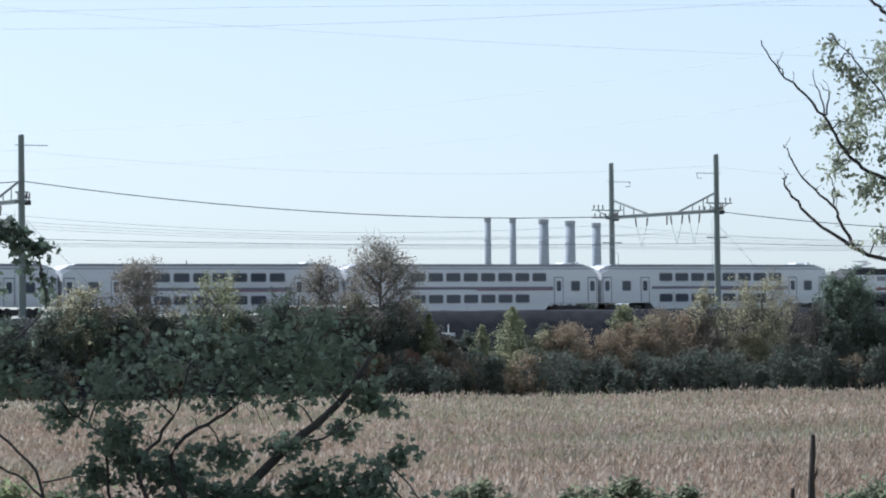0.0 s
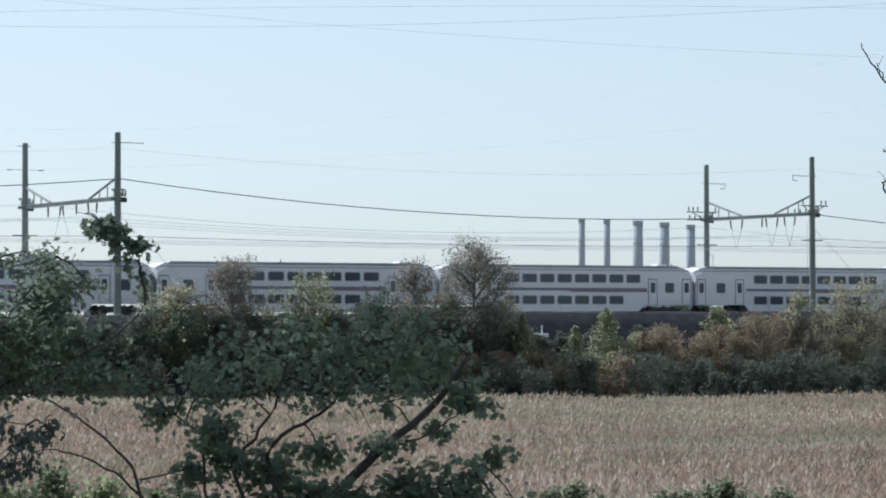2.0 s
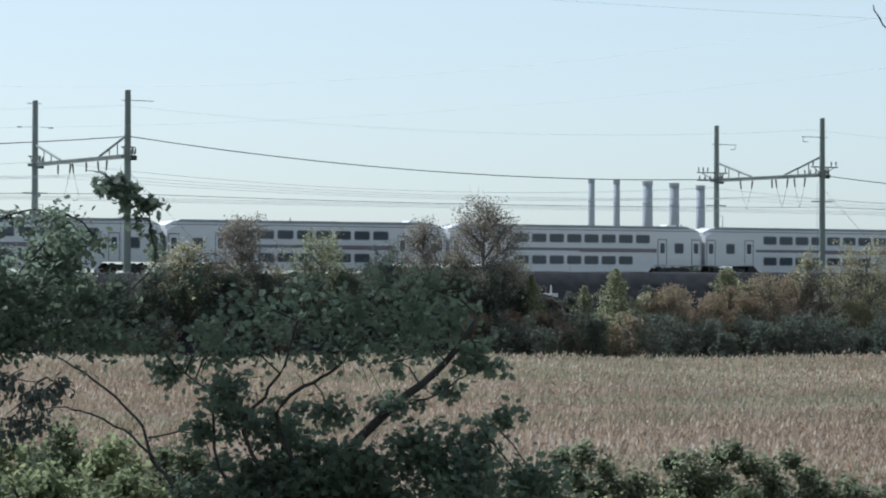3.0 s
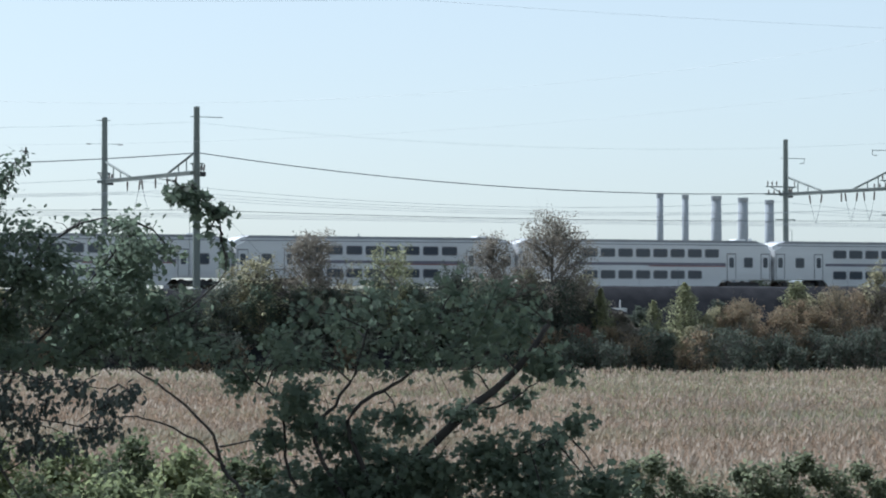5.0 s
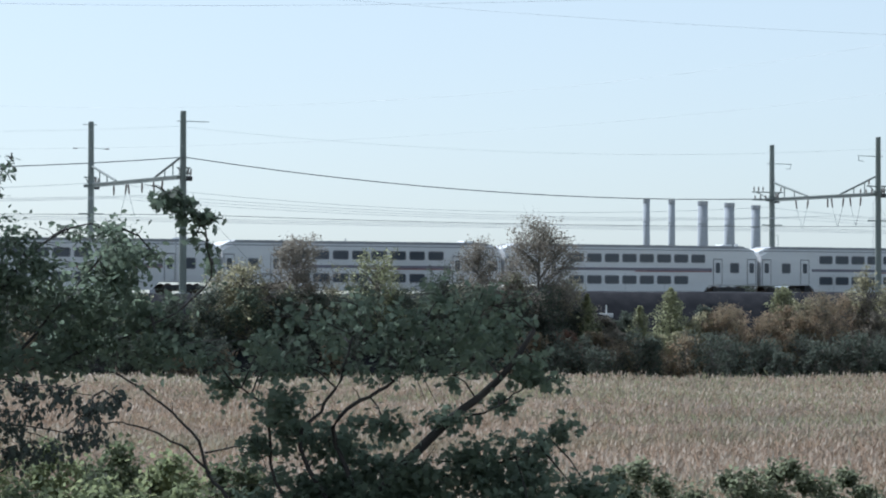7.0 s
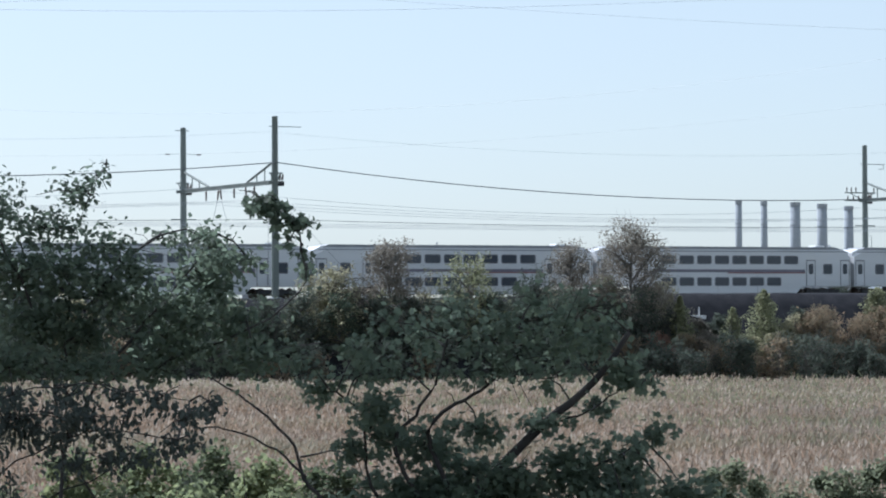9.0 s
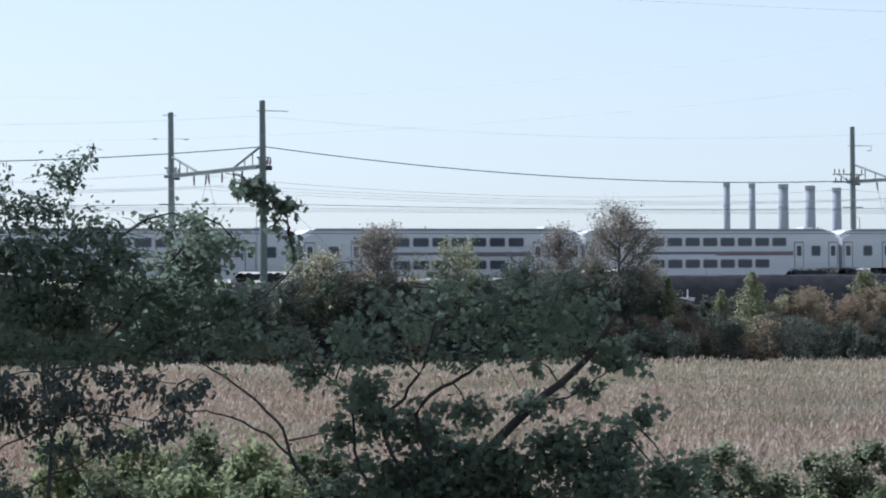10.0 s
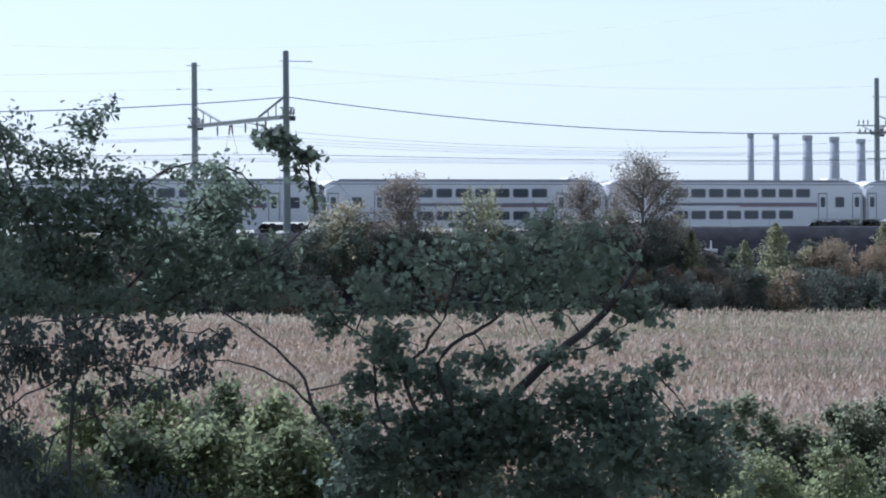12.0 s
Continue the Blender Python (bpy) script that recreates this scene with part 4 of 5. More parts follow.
# small white marker on the slope
p = rail_spot(66.5, -5)
sg = empty("trackside_marker", Matrix.Translation(p), "small white trackside marker on a post", "marker")
part("post", box(bmesh.new(), (-0.06, -0.05, -0.2), (0.06, 0.05, 0.75), 0.01), WHITEPAINT, sg)
part("base_slab", box(bmesh.new(), (-0.75, -0.25, -0.25), (0.55, 0.25, 0.08), 0.02), WHITEPAINT, sg)


# ---- reeds ----
def reed_field(y0, y1, density, seed, green=False):
    rng = np.random.default_rng(seed)
    y = np.sqrt(rng.uniform(y0 ** 2, y1 ** 2, int(density * 0.5 * 0.47 * (y1 ** 2 - y0 ** 2) * 2 / 2)))
    x = y * rng.uniform(-0.205, 0.265, len(y))
    if green:
        keep = np.sin(x * 0.11 + 0.7 * np.sin(y * 0.13)) + np.sin(y * 0.21 + x * 0.05) + 0.035 * (y - 155) > 0.15
        x, y = x[keep], y[keep]
    wave = 0.5 * np.sin(x * 0.22 + 1.3 * np.sin(y * 0.11)) + 0.35 * np.sin(y * 0.31 + x * 0.07) + 0.3 * np.sin(x * 0.9 + y * 0.5)
    h = 1.92 + 0.24 * wave + rng.normal(0, 0.16, len(y))
    n = len(y)
    a = rng.uniform(0, math.tau, n)
    lean = rng.normal(0, 0.105, (n, 2)) * h[:, None] + np.array([0.03, 0.0])
    root = np.stack([x, y, np.zeros(n)], 1)
    tip = np.stack([x + lean[:, 0], y + lean[:, 1], h], 1)
    side = np.stack([np.cos(a), np.sin(a) * 0.4, 0 * a], 1)
    side /= np.linalg.norm(side, axis=1)[:, None]
    quads = []
    wd = (0.006 + 0.00004 * y)[:, None]
    quads.append(np.stack([root + (0, 0, 0.5) - side * wd, root + (0, 0, 0.5) + side * wd, tip + side * wd * 0.6, tip - side * wd * 0.6], 1))
    pl = (rng.uniform(0.12, 0.26, n) * (rng.uniform(size=n) < 0.75))[:, None]
    up = np.stack([lean[:, 0] * 0.5 + 0.12, lean[:, 1] * 0.5, np.full(n, 0.9)], 1)
    quads.append(np.stack([tip - up * pl * 0.2, tip + up * pl * 0.4 + side * pl * 0.22, tip + up * pl * 1.1, tip + up * pl * 0.4 - side * pl * 0.20], 1))
    for k in range(4):
        f = rng.uniform(0.45, 1.0, n)[:, None]
        o = root + (tip - root) * f
        b = rng.uniform(0, math.tau, n)
        out = np.stack([np.cos(b), np.sin(b), rng.uniform(0.3, 1.7, n)], 1) * rng.uniform(0.14, 0.34, n)[:, None]
        q = np.stack([-np.sin(b), np.cos(b), 0 * b + 0.4], 1) * wd * 2.0
        quads.append(np.stack([o - q, o + q, o + out + q * 0.3, o + out + (0.0, 0.0, -0.05) - q * 0.3], 1))
    tops = quads.pop(1).reshape(-1, 3)
    v = np.concatenate([q.reshape(-1, 3) for q in quads])
    me = fast_mesh("reeds", v, np.full(len(v) // 4, 4), np.arange(len(v)))
    field = tagged(link_mesh("reeds", me, REEDGREEN if green else REED), "greenish reeds among the dry marsh reeds" if green else "dense field of dry tan marsh reeds", "reeds", kind="stuff")
    tagged(link_mesh("plumes", fast_mesh("plumes", tops, np.full(len(tops) // 4, 4), np.arange(len(tops))), PLUME, field, "pale feathery seed plumes"), kind="stuff")
    return field


reed_field(63, 120, 17.0, 5)
reed_field(120, 203, 8.0, 6)
reed_field(110, 203, 7.0, 7, True)


# ---- near bushes at the edge of the reeds ----
def bush(name, label, group, u, v, wide, d, mat, n, seed, leaf, shape="oval"):
    rng = np.random.default_rng(seed)
    x = u * d / 1000
    g = ground_height(x, d)
    top = EYE + v * d / 1000
    h = max(0.5, top - g)
    half = wide * d / 2000
    t = empty(name, Matrix.Translation((x, d, g)), label, "bush", group)
    for k in range(5):
        a = rng.uniform(0, math.tau)
        r = rng.uniform(0.2, 0.8) * half
        bm = tube(bmesh.new(), [(r * 0.15 * math.cos(a), r * 0.15 * math.sin(a), -0.1), (r * 0.6 * math.cos(a), r * 0.6 * math.sin(a), h * 0.5), (r * math.cos(a), r * math.sin(a), h * rng.uniform(0.75, 0.95))], [0.02, 0.014, 0.005], 5)
        part("stem", bm, BARK, t)
    pl = []
    lumps = 16
    for k in range(lumps):
        a = k * 2.4 + rng.uniform(0, 0.6)
        f = (k + 0.5) / lumps
        out = half * rng.uniform(0.45, 0.8) * math.sqrt(1 - 0.65 * f * f)
        rr = half * rng.uniform(0.16, 0.46)
        rz = min(h * 0.22, rr)
        c = (out * math.cos(a), out * math.sin(a), h * 0.15 + (h * 0.85 - rz) * f ** 0.8)
        pl.append(clumps(rng, c, (rr, rr, rz), n // lumps, 10, 0.2, 0.2))
    pl = np.concatenate(pl)
    pl = pl[pl[:, 2] > 0.02]
    link_mesh("foliage", leaf_mesh("foliage", pl, leaf, shape, rng, 0.3), mat, t)
    return t


EDGE = "bushes at the edge of the reeds"
for k, (u, v, wide, mat, col) in enumerate([
        (77, -51, 28, EDGELEAF, "light green"), (96, -60, 26, EDGELEAF, "light green"), (113, -53, 26, EDGELEAF, "light green"), (128, -51, 26, EDGELEAF, "light green"), (146, -54, 30, EDGELEAF, "light green"),
        (165, -62, 26, EDGELEAF, "light green"), (186, -63, 28, EDGELEAF, "light green"), (204, -57, 26, EDGELEAF, "light green"), (219, -51, 26, EDGELEAF, "light green"), (238, -50, 28, BRAMBLELEAF, "dark green"),
        (58, -62, 26, BRAMBLELEAF, "dark green"), (36, -66, 28, EDGELEAF, "light green"), (12, -66, 28, BRAMBLELEAF, "dark green"), (-14, -64, 28, EDGELEAF, "light green"), (-40, -64, 28, BRAMBLELEAF, "dark green")]):
    bush("bush", f"{col} bush at the edge of the reeds", EDGE, u, v, wide, 57, mat, 6000, 200 + k, 0.10)


def bank_grass():
    """Tall weeds and grass over the foot of the bank."""
    rng = np.random.default_rng(77)
    n = 26000
    y = rng.uniform(40, 62, n)
    x = y * rng.uniform(-0.22, 0.28, n)
    z = np.array([ground_height(a, c) for a, c in zip(x, y)])
    h = rng.uniform(0.3, 0.75, n) * (0.8 + 0.4 * np.sin(x * 1.1) * np.sin(y * 0.7))
    a = rng.uniform(0, math.tau, n)
    out = np.stack([np.cos(a) * 0.25, np.sin(a) * 0.25, h], 1)
    o = np.stack([x, y, z - 0.03], 1)
    q = np.stack([-np.sin(a), np.cos(a), 0 * a], 1) * 0.014
    v4 = np.stack([o - q, o + q, o + out * (0.8, 0.8, 1) + q * 0.3, o + out - q * 0.3], 1).reshape(-1, 3)
    me = fast_mesh("grass", v4, np.full(n, 4), np.arange(n * 4))
    tagged(link_mesh("grass", me, LIGHTGREEN), "tall green weeds and grass on the bank", "grass", kind="stuff")


bank_grass()

# ---- dead snags ----
CHARRED = surface("weathered_dead_wood", (0.014, 0.012, 0.012), (0.040, 0.034, 0.032), 9, 0.95, bump=0.6, stretch=(1, 1, 0.3))
for u, v, r, lab in ((192.0, -38.1, 0.055, "tall dark broken dead trunk"), (184.7, -56.4, 0.05, "short dark broken dead stump")):
    d = 42
    p = place(u, v, d)
    g = ground_height(p.x, d)
    sn = empty("dead_trunk", Matrix.Translation((p.x - 0.08, d, g)), lab + " in front of the reeds", "dead trunk", "dead trunks")
    h = p.z - g
    fs = [k / 14 for k in range(15)]
    bm = tube(bmesh.new(), [(0.02 + 0.07 * f + 0.012 * math.sin(f * 17 + u), 0.01, -0.2 + (h + 0.2) * f) for f in fs],
              [r * (1.15 - 0.25 * f + 0.13 * math.sin(f * 31 + u) if f < 0.9 else 0.8 if f < 1 else 0.5) for f in fs], 8)
    for vtx in bm.verts:
        vtx.co += Vector((noise.noise(vtx.co * 11), noise.noise(vtx.co * 11 + Vector((5, 0, 0))), 0)) * 0.016
    part("trunk", bm, CHARRED, sn)
    if h > 1.2:
        part("broken_stub", tube(bmesh.new(), [(0.06, 0, h * 0.80), (0.13, 0, h * 0.84), (0.15, 0, h * 0.87)], [0.02, 0.016, 0.006], 5), CHARRED, sn)

# ---- near trees on the bank ----
BOUGH_POINTS = {}


def twig(t, c, a, b, rng):
    """A twig from the nearest limb to the middle of a leafy patch, and short ones from there."""
    c = Vector(c)
    near = min(BOUGH_POINTS.get(t.name, [c]), key=lambda p: (p - c).length)
    bm = tube(bmesh.new(), [near, near.lerp(c, 0.5) + Vector((0, 0, 0.04)), c], [0.008, 0.006, 0.004], 5)
    for k in range(5):
        d = Vector((rng.normal() * a, rng.normal() * 0.5 * a, rng.normal() * b)) * 0.7
        tube(bm, [c, c + d * 0.5 + Vector((0, 0, 0.02)), c + d], [0.004, 0.003, 0.002], 4)
    part("twig", bm, BARK, t)


def leaf_patches(t, patches, d, leaf, shape, mat, seed, droop=0.5, density=1.0, name="crown", depth=0.9):
    """Leaves round the places given as bearing, height, half width and half height in thousandths at d metres."""
    rng = np.random.default_rng(seed)
    pl = []
    for u, v, ru, rv in patches:
        c = place(u, v, d) - t.matrix_world.translation
        a, b = ru * d / 1000, rv * d / 1000
        n = max(8, int(density * 3.0 * math.pi * a * b / (0.42 * leaf * leaf)))
        c = np.array(c) + np.array((0, rng.normal(0, 0.25 * depth), 0))
        twig(t, c, a, b, rng)
        pl.append(clumps(rng, c, (a, depth * 0.6 * max(a, b) + 0.08, b), n, 7, 0.13, 0.15))
    link_mesh(name, leaf_mesh(name, np.concatenate(pl), leaf, shape, rng, droop), mat, t)


def limb(t, pts, d, r0, r1, mat=BARK, name="limb"):
    """A branch through places given by bearing and height in thousandths, at d metres."""
    q = [place(p[0], p[1], p[2] if len(p) > 2 else d) - t.matrix_world.translation for p in pts]
    fine = []
    for i in range(len(q) - 1):
        a, b = q[max(0, i - 1)], q[min(len(q) - 1, i + 2)]
        for k in range(4):
            f = k / 4
            m0, m1 = (q[i + 1] - a) / 2, (b - q[i]) / 2
            fine.append(q[i] * (2 * f ** 3 - 3 * f ** 2 + 1) + m0 * (f ** 3 - 2 * f ** 2 + f) + q[i + 1] * (3 * f ** 2 - 2 * f ** 3) + m1 * (f ** 3 - f ** 2))
    fine.append(q[-1])
    BOUGH_POINTS.setdefault(t.name, []).extend(fine[3:])
    n = len(fine) - 1
    sway = random.Random(int(1000 * abs(pts[-1][0]) + n))
    for k in range(1, n + 1):
        fine[k] = fine[k] + Vector((sway.gauss(0, 1), 0.5 * sway.gauss(0, 1), sway.gauss(0, 1))) * (0.009 if r0 < 0.03 else 0.003)
    for k in range(3, n, 2):
        if sway.random() < 0.5:
            spur = Vector((sway.uniform(-1, 1), sway.uniform(-0.4, 0.4), sway.uniform(0.1, 1.0))).normalized() * sway.uniform(0.05, 0.13)
            r = max(0.003, 0.35 * (r0 + (r1 - r0) * k / n))
            part("spur", tube(bmesh.new(), [fine[k], fine[k] + spur * 0.5 + Vector((0.01, 0, 0.015)), fine[k] + spur], [r, r * 0.7, 0.002], 5), mat, t)
    part(name, tube(bmesh.new(), fine, [r0 + (r1 - r0) * k / n for k in range(n + 1)], 7), mat, t, smooth=True)


D1 = 22.0
maple = empty("tree", Matrix.Translation((-0.62, D1, ground_height(-0.62, D1))), "dark green lobed-leaf tree leaning over the reeds", "tree", "near trees")
limb(maple, [(-28, -112), (-22, -86), (-8.5, -61.5), (12, -40), (31, -24), (42, -8)], D1, 0.058, 0.018, name="trunk")
limb(maple, [(-20, -80), (-38, -48), (-31, -36), (-24, -25), (-20, -10)], D1, 0.018, 0.008)
limb(maple, [(-16, -70), (-27, -42), (-14, -31), (-4, -24), (4, -8)], D1, 0.02, 0.008)
limb(maple, [(14, -39), (22, -37), (30, -34), (37, -29), (46, -26)], D1, 0.010, 0.004)
limb(maple, [(-6, -60), (20, -56), (40, -50), (52, -41)], D1, 0.010, 0.004)
limb(maple, [(-24, -90), (-46, -60), (-48, -36), (-60, -27)], D1, 0.016, 0.006)
UPPER = [(-50, -22, 13, 4), (-10, -23, 13, 4), (15, -24, 11, 3.5), (-70, -16, 9, 6), (-40, -4, 9, 5), (-18, 0, 12, 6), (28, 0, 12, 6), (41, -18, 7, 5), (-51, -14, 11, 6), (-28, -10, 13, 8), (-5, -9, 15, 12), (18.5, -9, 15, 12), (34, -12, 11, 11), (10, 3, 8, 7), (0, -18, 14, 7), (-38, -20, 15, 5), (22, -18, 14, 6)]
MIDDLE = [(41, -23, 10, 5), (50, -25.5, 4, 2.5), (-64, -27, 9, 5), (-43, -32, 11, 6), (-43, -42, 9, 9), (-28, -46, 12, 9), (-8.5, -41, 12, 5), (12.7, -38, 10, 3.5), (30, -33, 6, 4), (-52, -48, 6, 6)]
LOWER = [(-50, -70, 14, 9), (2, -58, 14, 8), (36, -62, 16, 8), (-20, -68, 18, 8), (-52, -82, 16, 9), (-12, -57, 16, 9), (22, -53, 15, 10), (41, -53, 11, 9), (52, -43, 5, 5), (60, -62, 12, 7), (-33, -62, 16, 8), (5, -70, 24, 9), (40, -70, 22, 9), (-30, -78, 24, 9), (20, -86, 34, 9), (66, -78, 16, 8), (-10, -66, 14, 7)]
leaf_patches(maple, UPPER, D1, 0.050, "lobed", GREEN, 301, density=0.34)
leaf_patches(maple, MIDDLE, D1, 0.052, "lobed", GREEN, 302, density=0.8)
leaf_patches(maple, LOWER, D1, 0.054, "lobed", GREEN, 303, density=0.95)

D2 = 20.0
thicket = empty("tree", Matrix.Translation((-3.04, D2, ground_height(-3.04, D2))), "dark leafy small tree with upright twigs on the bank", "tree", "near trees")
limb(thicket, [(-152, -118), (-152, -60), (-140, -25), (-118, 2), (-98, 26)], D2, 0.018, 0.005, name="trunk")
limb(thicket, [(-140, -25), (-96, -10), (-70, 6), (-69, 22), (-76, 36)], D2, 0.008, 0.005)
limb(thicket, [(-151, -50), (-150, -20), (-148, 20), (-142, 40), (-136, 50)], D2, 0.009, 0.003)
limb(thicket, [(-151, -40), (-160, -5), (-172, 25), (-176, 40)], D2, 0.013, 0.004)
limb(thicket, [(-144, 0), (-126, 20), (-112, 27), (-101, 24)], D2, 0.012, 0.003)
SPRIG = [(-83, 38, 4.5, 3.5), (-86, 35, 3, 2.5), (-78, 34, 5, 4), (-72, 30, 4.5, 3), (-68, 29, 2.5, 2.5), (-73, 25, 2.5, 3), (-70, 20, 1.8, 2.5), (-69, 14, 2, 3)]
TOPS = [ (-103, 24, 9, 6), (-95, 17, 9, 5), (-107, 11, 13, 7), (-87, 17, 5, 3), (-175, 37, 11, 8), (-147, 41, 8, 6), (-139, 46, 3, 4), (-156, 28, 15, 7), (-133, 21, 12, 7), (-118, 25, 6, 3), (-102, 24, 4, 3), (-136, 49.5, 1.2, 1)]
MASS = [(-164, 13, 16, 9), (-136, 8, 18, 9), (-110, 0, 16, 9), (-160, -4, 20, 11), (-144, -10, 13, 9), (-112, -12, 16, 8), (-90, -4, 10, 7), (-165, -18, 16, 8), (-140, -20, 16, 5), (-86, -16, 12, 6), (-118, -20, 12, 4), (-184, 10, 12, 24), (-150, 14, 13, 6), (-176, 18, 10, 7), (-124, 12, 9, 5), (-100, 17, 9, 8), (-104, 8, 10, 8)]
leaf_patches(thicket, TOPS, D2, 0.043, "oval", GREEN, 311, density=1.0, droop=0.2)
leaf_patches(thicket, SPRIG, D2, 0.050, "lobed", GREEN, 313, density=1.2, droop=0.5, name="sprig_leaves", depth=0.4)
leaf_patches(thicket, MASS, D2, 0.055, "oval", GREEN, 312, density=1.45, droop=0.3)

D3 = 18.0
willow = empty("tree", Matrix.Translation((-3.25, D3, ground_height(-3.25, D3))), "dark small tree with narrow hanging leaves", "tree", "near trees")
limb(willow, [(-181, -115), (-182, -60), (-176, -34), (-160, -26), (-130, -27), (-108, -31)], D3, 0.007, 0.003, name="trunk")
limb(willow, [(-181, -60), (-160, -48), (-138, -40), (-112, -44)], D3, 0.006, 0.004)
limb(willow, [(-182, -75), (-150, -62), (-130, -50)], D3, 0.006, 0.004)
HANG = [(-100, -31, 5, 4), (-104, -45, 5, 3), (-150, -36, 12, 4), (-132, -50, 9, 4), (-142, -36, 10, 4), (-168, -38, 8, 6), (-112, -39, 6, 4), (-125, -50, 8, 4), (-166, -28, 8, 5), (-150, -29, 10, 5), (-133, -29, 9, 4), (-118, -31, 8, 4.5), (-106, -36, 6, 4), (-156, -42, 13, 6), (-136, -42, 9, 5), (-117, -46, 6, 4), (-128, -36, 7, 3), (-148, -52, 10, 4)]
DARKLEFT = [(-172, -38, 8, 8), (-186, -30, 10, 14), (-178, -48, 9, 12), (-176, -68, 14, 10), (-160, -82, 18, 9), (-180, -86, 18, 9), (-130, -88, 18, 6)]
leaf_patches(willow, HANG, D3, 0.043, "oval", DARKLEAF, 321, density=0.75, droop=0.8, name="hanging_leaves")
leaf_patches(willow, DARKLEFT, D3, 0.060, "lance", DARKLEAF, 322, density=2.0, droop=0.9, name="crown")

D4 = 24.0
sapling = empty("tree", Matrix.Translation((-1.3, D4, ground_height(-1.3, D4))), "bare bent sapling with dark thin branches", "tree", "near trees")
limb(sapling, [(-54, -95), (-60, -70), (-69, -57), (-72, -46), (-84.5, -33.7), (-99, -23.5), (-108, -20)], D4, 0.020, 0.005, name="trunk")
limb(sapling, [(-68, -57), (-78, -47.5), (-93, -41), (-104, -40)], D4, 0.012, 0.005)
limb(sapling, [(-70, -50), (-60, -48), (-50, -50)], D4, 0.010, 0.003)

BRAMBLE = "bramble bushes on the bank"
# Sunlit patches and dark gaps are put into the two bramble leaf colours.
for k, (u, v, wide, d, mat, col) in enumerate([
        (-170, -60, 34, 29, BRAMBLELEAF, "dark green"), (-146, -46, 32, 33, LIGHTGREEN, "light green"), (-122, -45, 32, 33, LIGHTGREEN, "light green"), (-100, -46, 30, 32, BRAMBLELEAF, "dark green"), (-82, -49, 28, 30, LIGHTGREEN, "light green"),
        (-60, -52, 26, 32, BRAMBLELEAF, "dark green"), (-130, -60, 36, 26, BRAMBLELEAF, "dark green"), (-152, -72, 36, 25, LIGHTGREEN, "light green"), (-104, -60, 36, 26, LIGHTGREEN, "light green"), (-78, -62, 36, 25, LIGHTGREEN, "light green"), (-50, -74, 36, 25, BRAMBLELEAF, "dark green"),
        (84, -70, 30, 38, LIGHTGREEN, "light green"), (108, -68, 30, 40, LIGHTGREEN, "light green"), (132, -66, 30, 44, BRAMBLELEAF, "dark green")]):
    bush("bramble_bush", f"{col} tangled bramble bush on the bank", BRAMBLE, u, v, wide, d, mat, 4800, 230 + k, 0.066)

D5 = 25.0
poplar = empty("tree", Matrix.Translation((6.1, D5, ground_height(6.1, D5))), "half-bare tree with dark limbs and pale clustered leaves", "tree", "near trees")
limb(poplar, [(245.5, -98.5), (244.5, -38.5), (241.5, 21.5), (237.5, 81.5), (231.5, 131.5), (227.5, 171.5)], D5, 0.12, 0.05, GREYBARK, name="trunk")
limb(poplar, [(243.5, 6.5), (229.5, 18.5), (219.2, 22.3), (207.9, 26.3), (197.5, 33.5), (188.5, 42.5), (184.2, 48.9), (185.5, 51.5)], D5, 0.024, 0.006)
limb(poplar, [(208.5, 26), (203.5, 35.5), (201, 41.5), (192.5, 48.5), (186.5, 57.5), (183.8, 62.5)], D5, 0.016, 0.004)
limb(poplar, [(201.2, 41.5), (201.5, 47.5), (200.5, 50.5)], D5, 0.008, 0.003)
limb(poplar, [(241.5, 31.5), (229.5, 44.5), (219.5, 50), (209.5, 55.5), (203.5, 63.5), (198.7, 72), (189.5, 81.5), (181.5, 89.5), (177.1, 98.2)], D5, 0.023, 0.005)
limb(poplar, [(199, 72), (197.5, 78.5), (194.5, 87.5)], D5, 0.010, 0.003)
limb(poplar, [(199.5, 72.5), (200.5, 79.5), (198.5, 81.5)], D5, 0.009, 0.003)
limb(poplar, [(184.5, 86.5), (182.5, 91.5)], D5, 0.006, 0.003)
limb(poplar, [(238.5, 71.5), (228.5, 98.5), (220.5, 107), (215.1, 112.1), (206.5, 121.5)], D5, 0.026, 0.008)
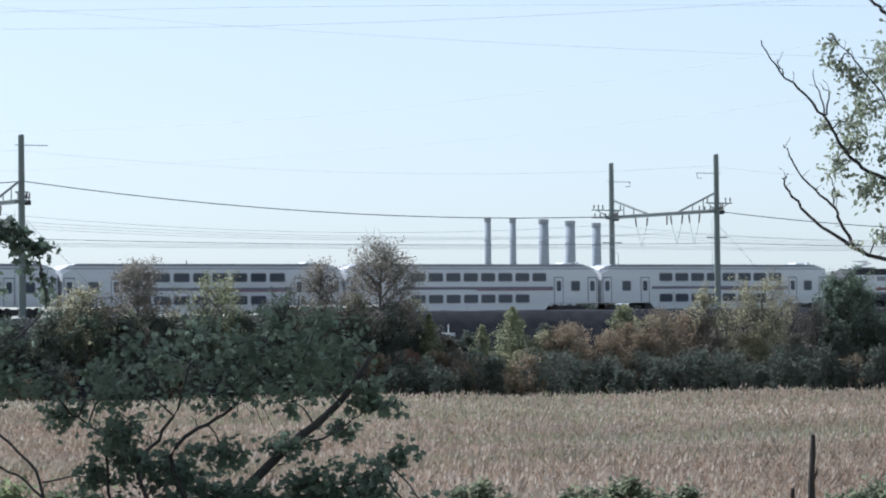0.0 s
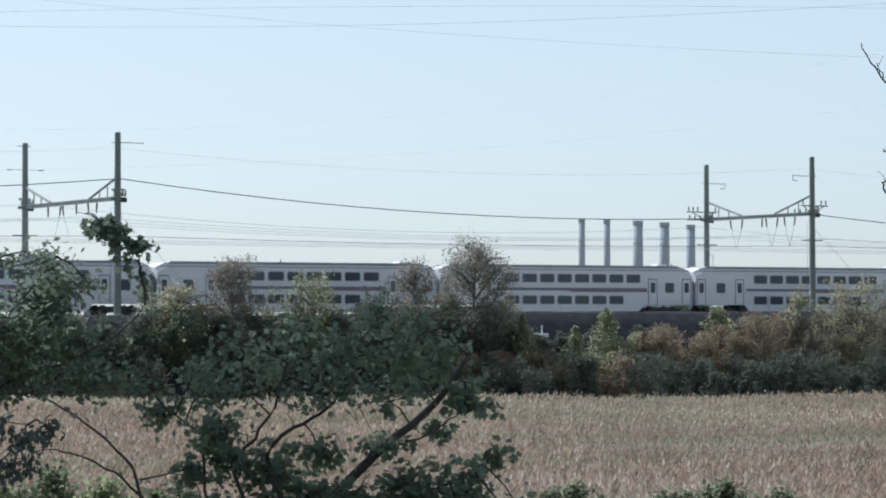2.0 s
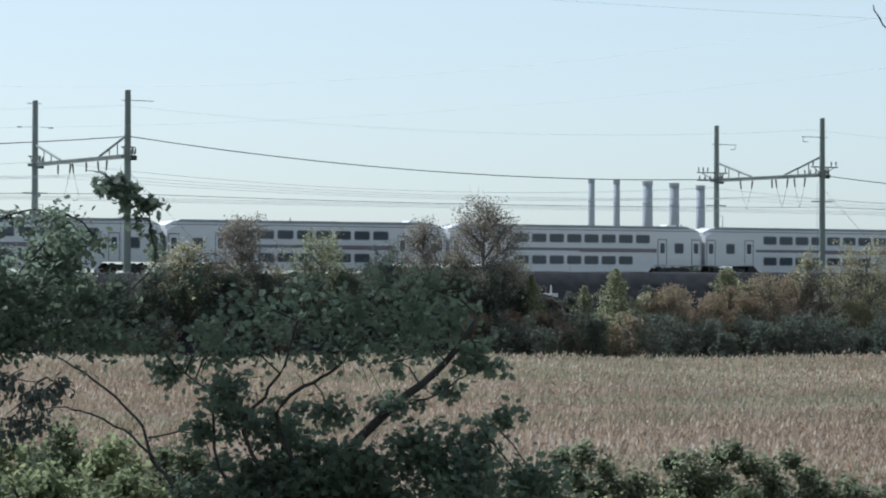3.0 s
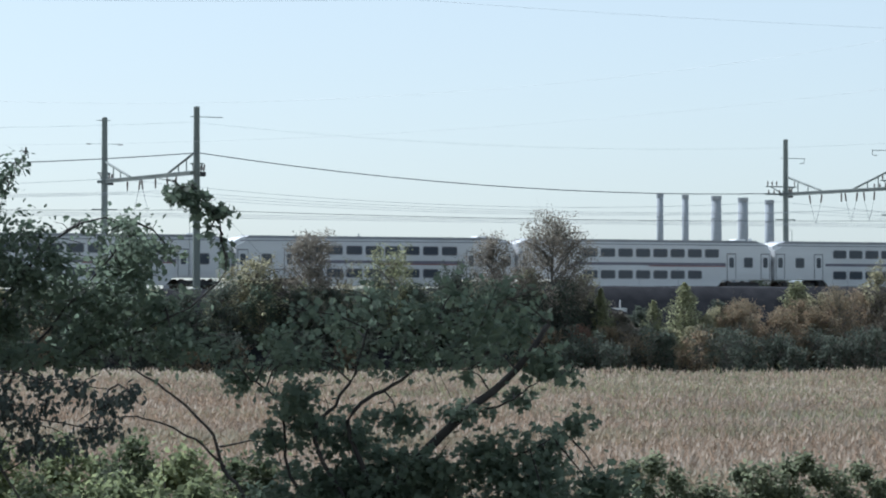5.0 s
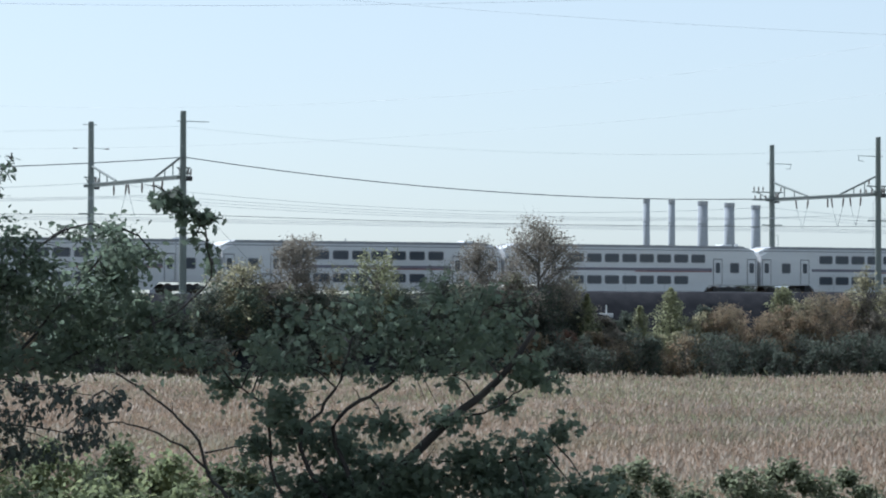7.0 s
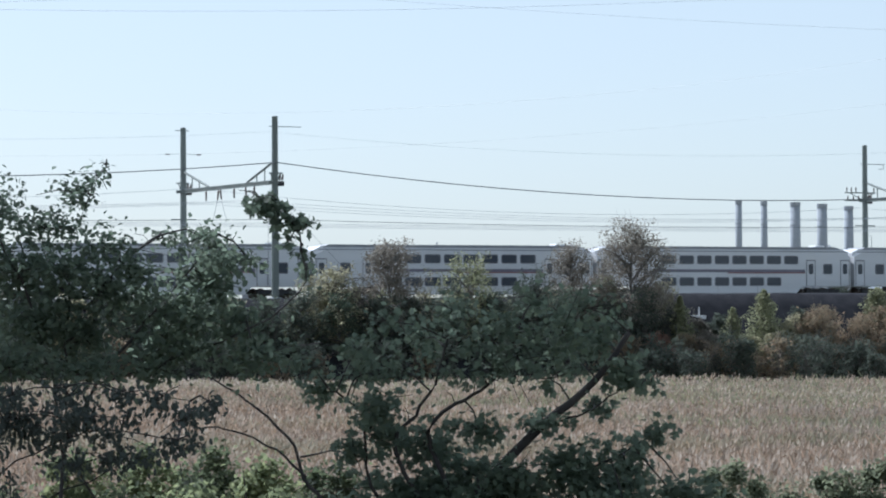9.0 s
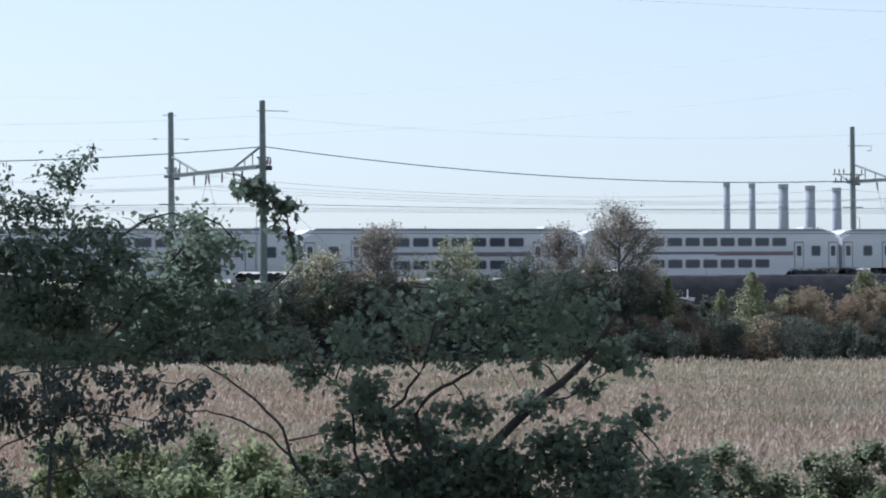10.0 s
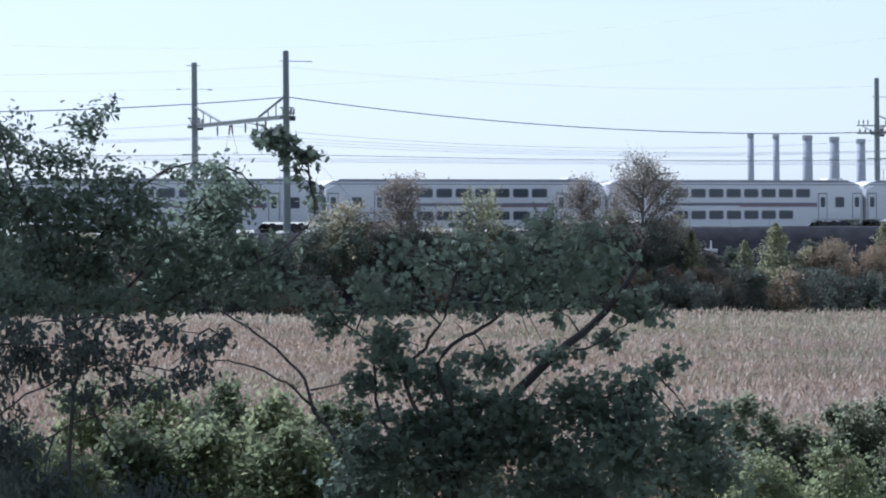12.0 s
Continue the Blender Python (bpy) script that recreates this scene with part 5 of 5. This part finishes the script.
limb(poplar, [(239.5, 51.5), (225.5, 69.5), (215.5, 83.5), (207.5, 93.5), (202.5, 98.5)], D5, 0.012, 0.003)
PALE = [(202, 97.5, 3, 2.5), (205, 91, 5, 4), (211, 85, 6, 5), (218, 77, 7, 6), (207, 70, 5, 4), (200, 68, 2.5, 3), (213, 64, 7, 5), (203, 56, 4, 5), (212.6, 47, 7, 6), (217, 31, 4, 3), (206, 27, 2, 1.5), (200, 45, 2, 1.5), (226, 60, 9, 16), (226, 90, 8, 12)]
PALELEAF = leafy("pale_leaves", [(0.0, (0.12, 0.145, 0.11)), (0.5, (0.165, 0.188, 0.135)), (1.0, (0.235, 0.245, 0.165))], 0.5, patch=1.0)
leaf_patches(poplar, PALE, D5, 0.046, "oval", PALELEAF, 331, density=0.95, droop=0.6)

# a tall tree added out of view, whose crown shades the near trees
D6 = 29.8
shade = empty("tree", Matrix.Translation((-14.3, D6, ground_height(-14.3, D6))), "added tall leafy tree, out of view, that shades the smaller trees", "tree", "near trees")
rng = np.random.default_rng(341)
bm = bmesh.new()
tube(bm, [(0, 0, -0.3), (0.2, 0, 4), (0.9, -0.3, 8), (2.0, -0.7, 10.5)], [0.30, 0.25, 0.20, 0.13], 9)
part("trunk", bm, GREYBARK, shade)
pl = []
for k in range(48):
    a = k * 2.4 + rng.uniform(-0.4, 0.4)
    r = 6.0 * math.sqrt((k + 0.5) / 48)
    c = Vector((4.2 + r * math.cos(a), -1.0 + r * math.sin(a), 11.8 + rng.uniform(-1.0, 2.4)))
    foot = Vector((0.9, -0.3, 8)).lerp(Vector((2.0, -0.7, 10.5)), rng.uniform(0, 1))
    part("limb", tube(bmesh.new(), [foot, foot.lerp(c, 0.5) + Vector((0, 0, 0.4)), c], [0.09, 0.06, 0.02], 5), GREYBARK, shade)
    pl.append(clumps(rng, c, (1.25, 1.25, 0.7), 330, 9, 0.2, 0.2))
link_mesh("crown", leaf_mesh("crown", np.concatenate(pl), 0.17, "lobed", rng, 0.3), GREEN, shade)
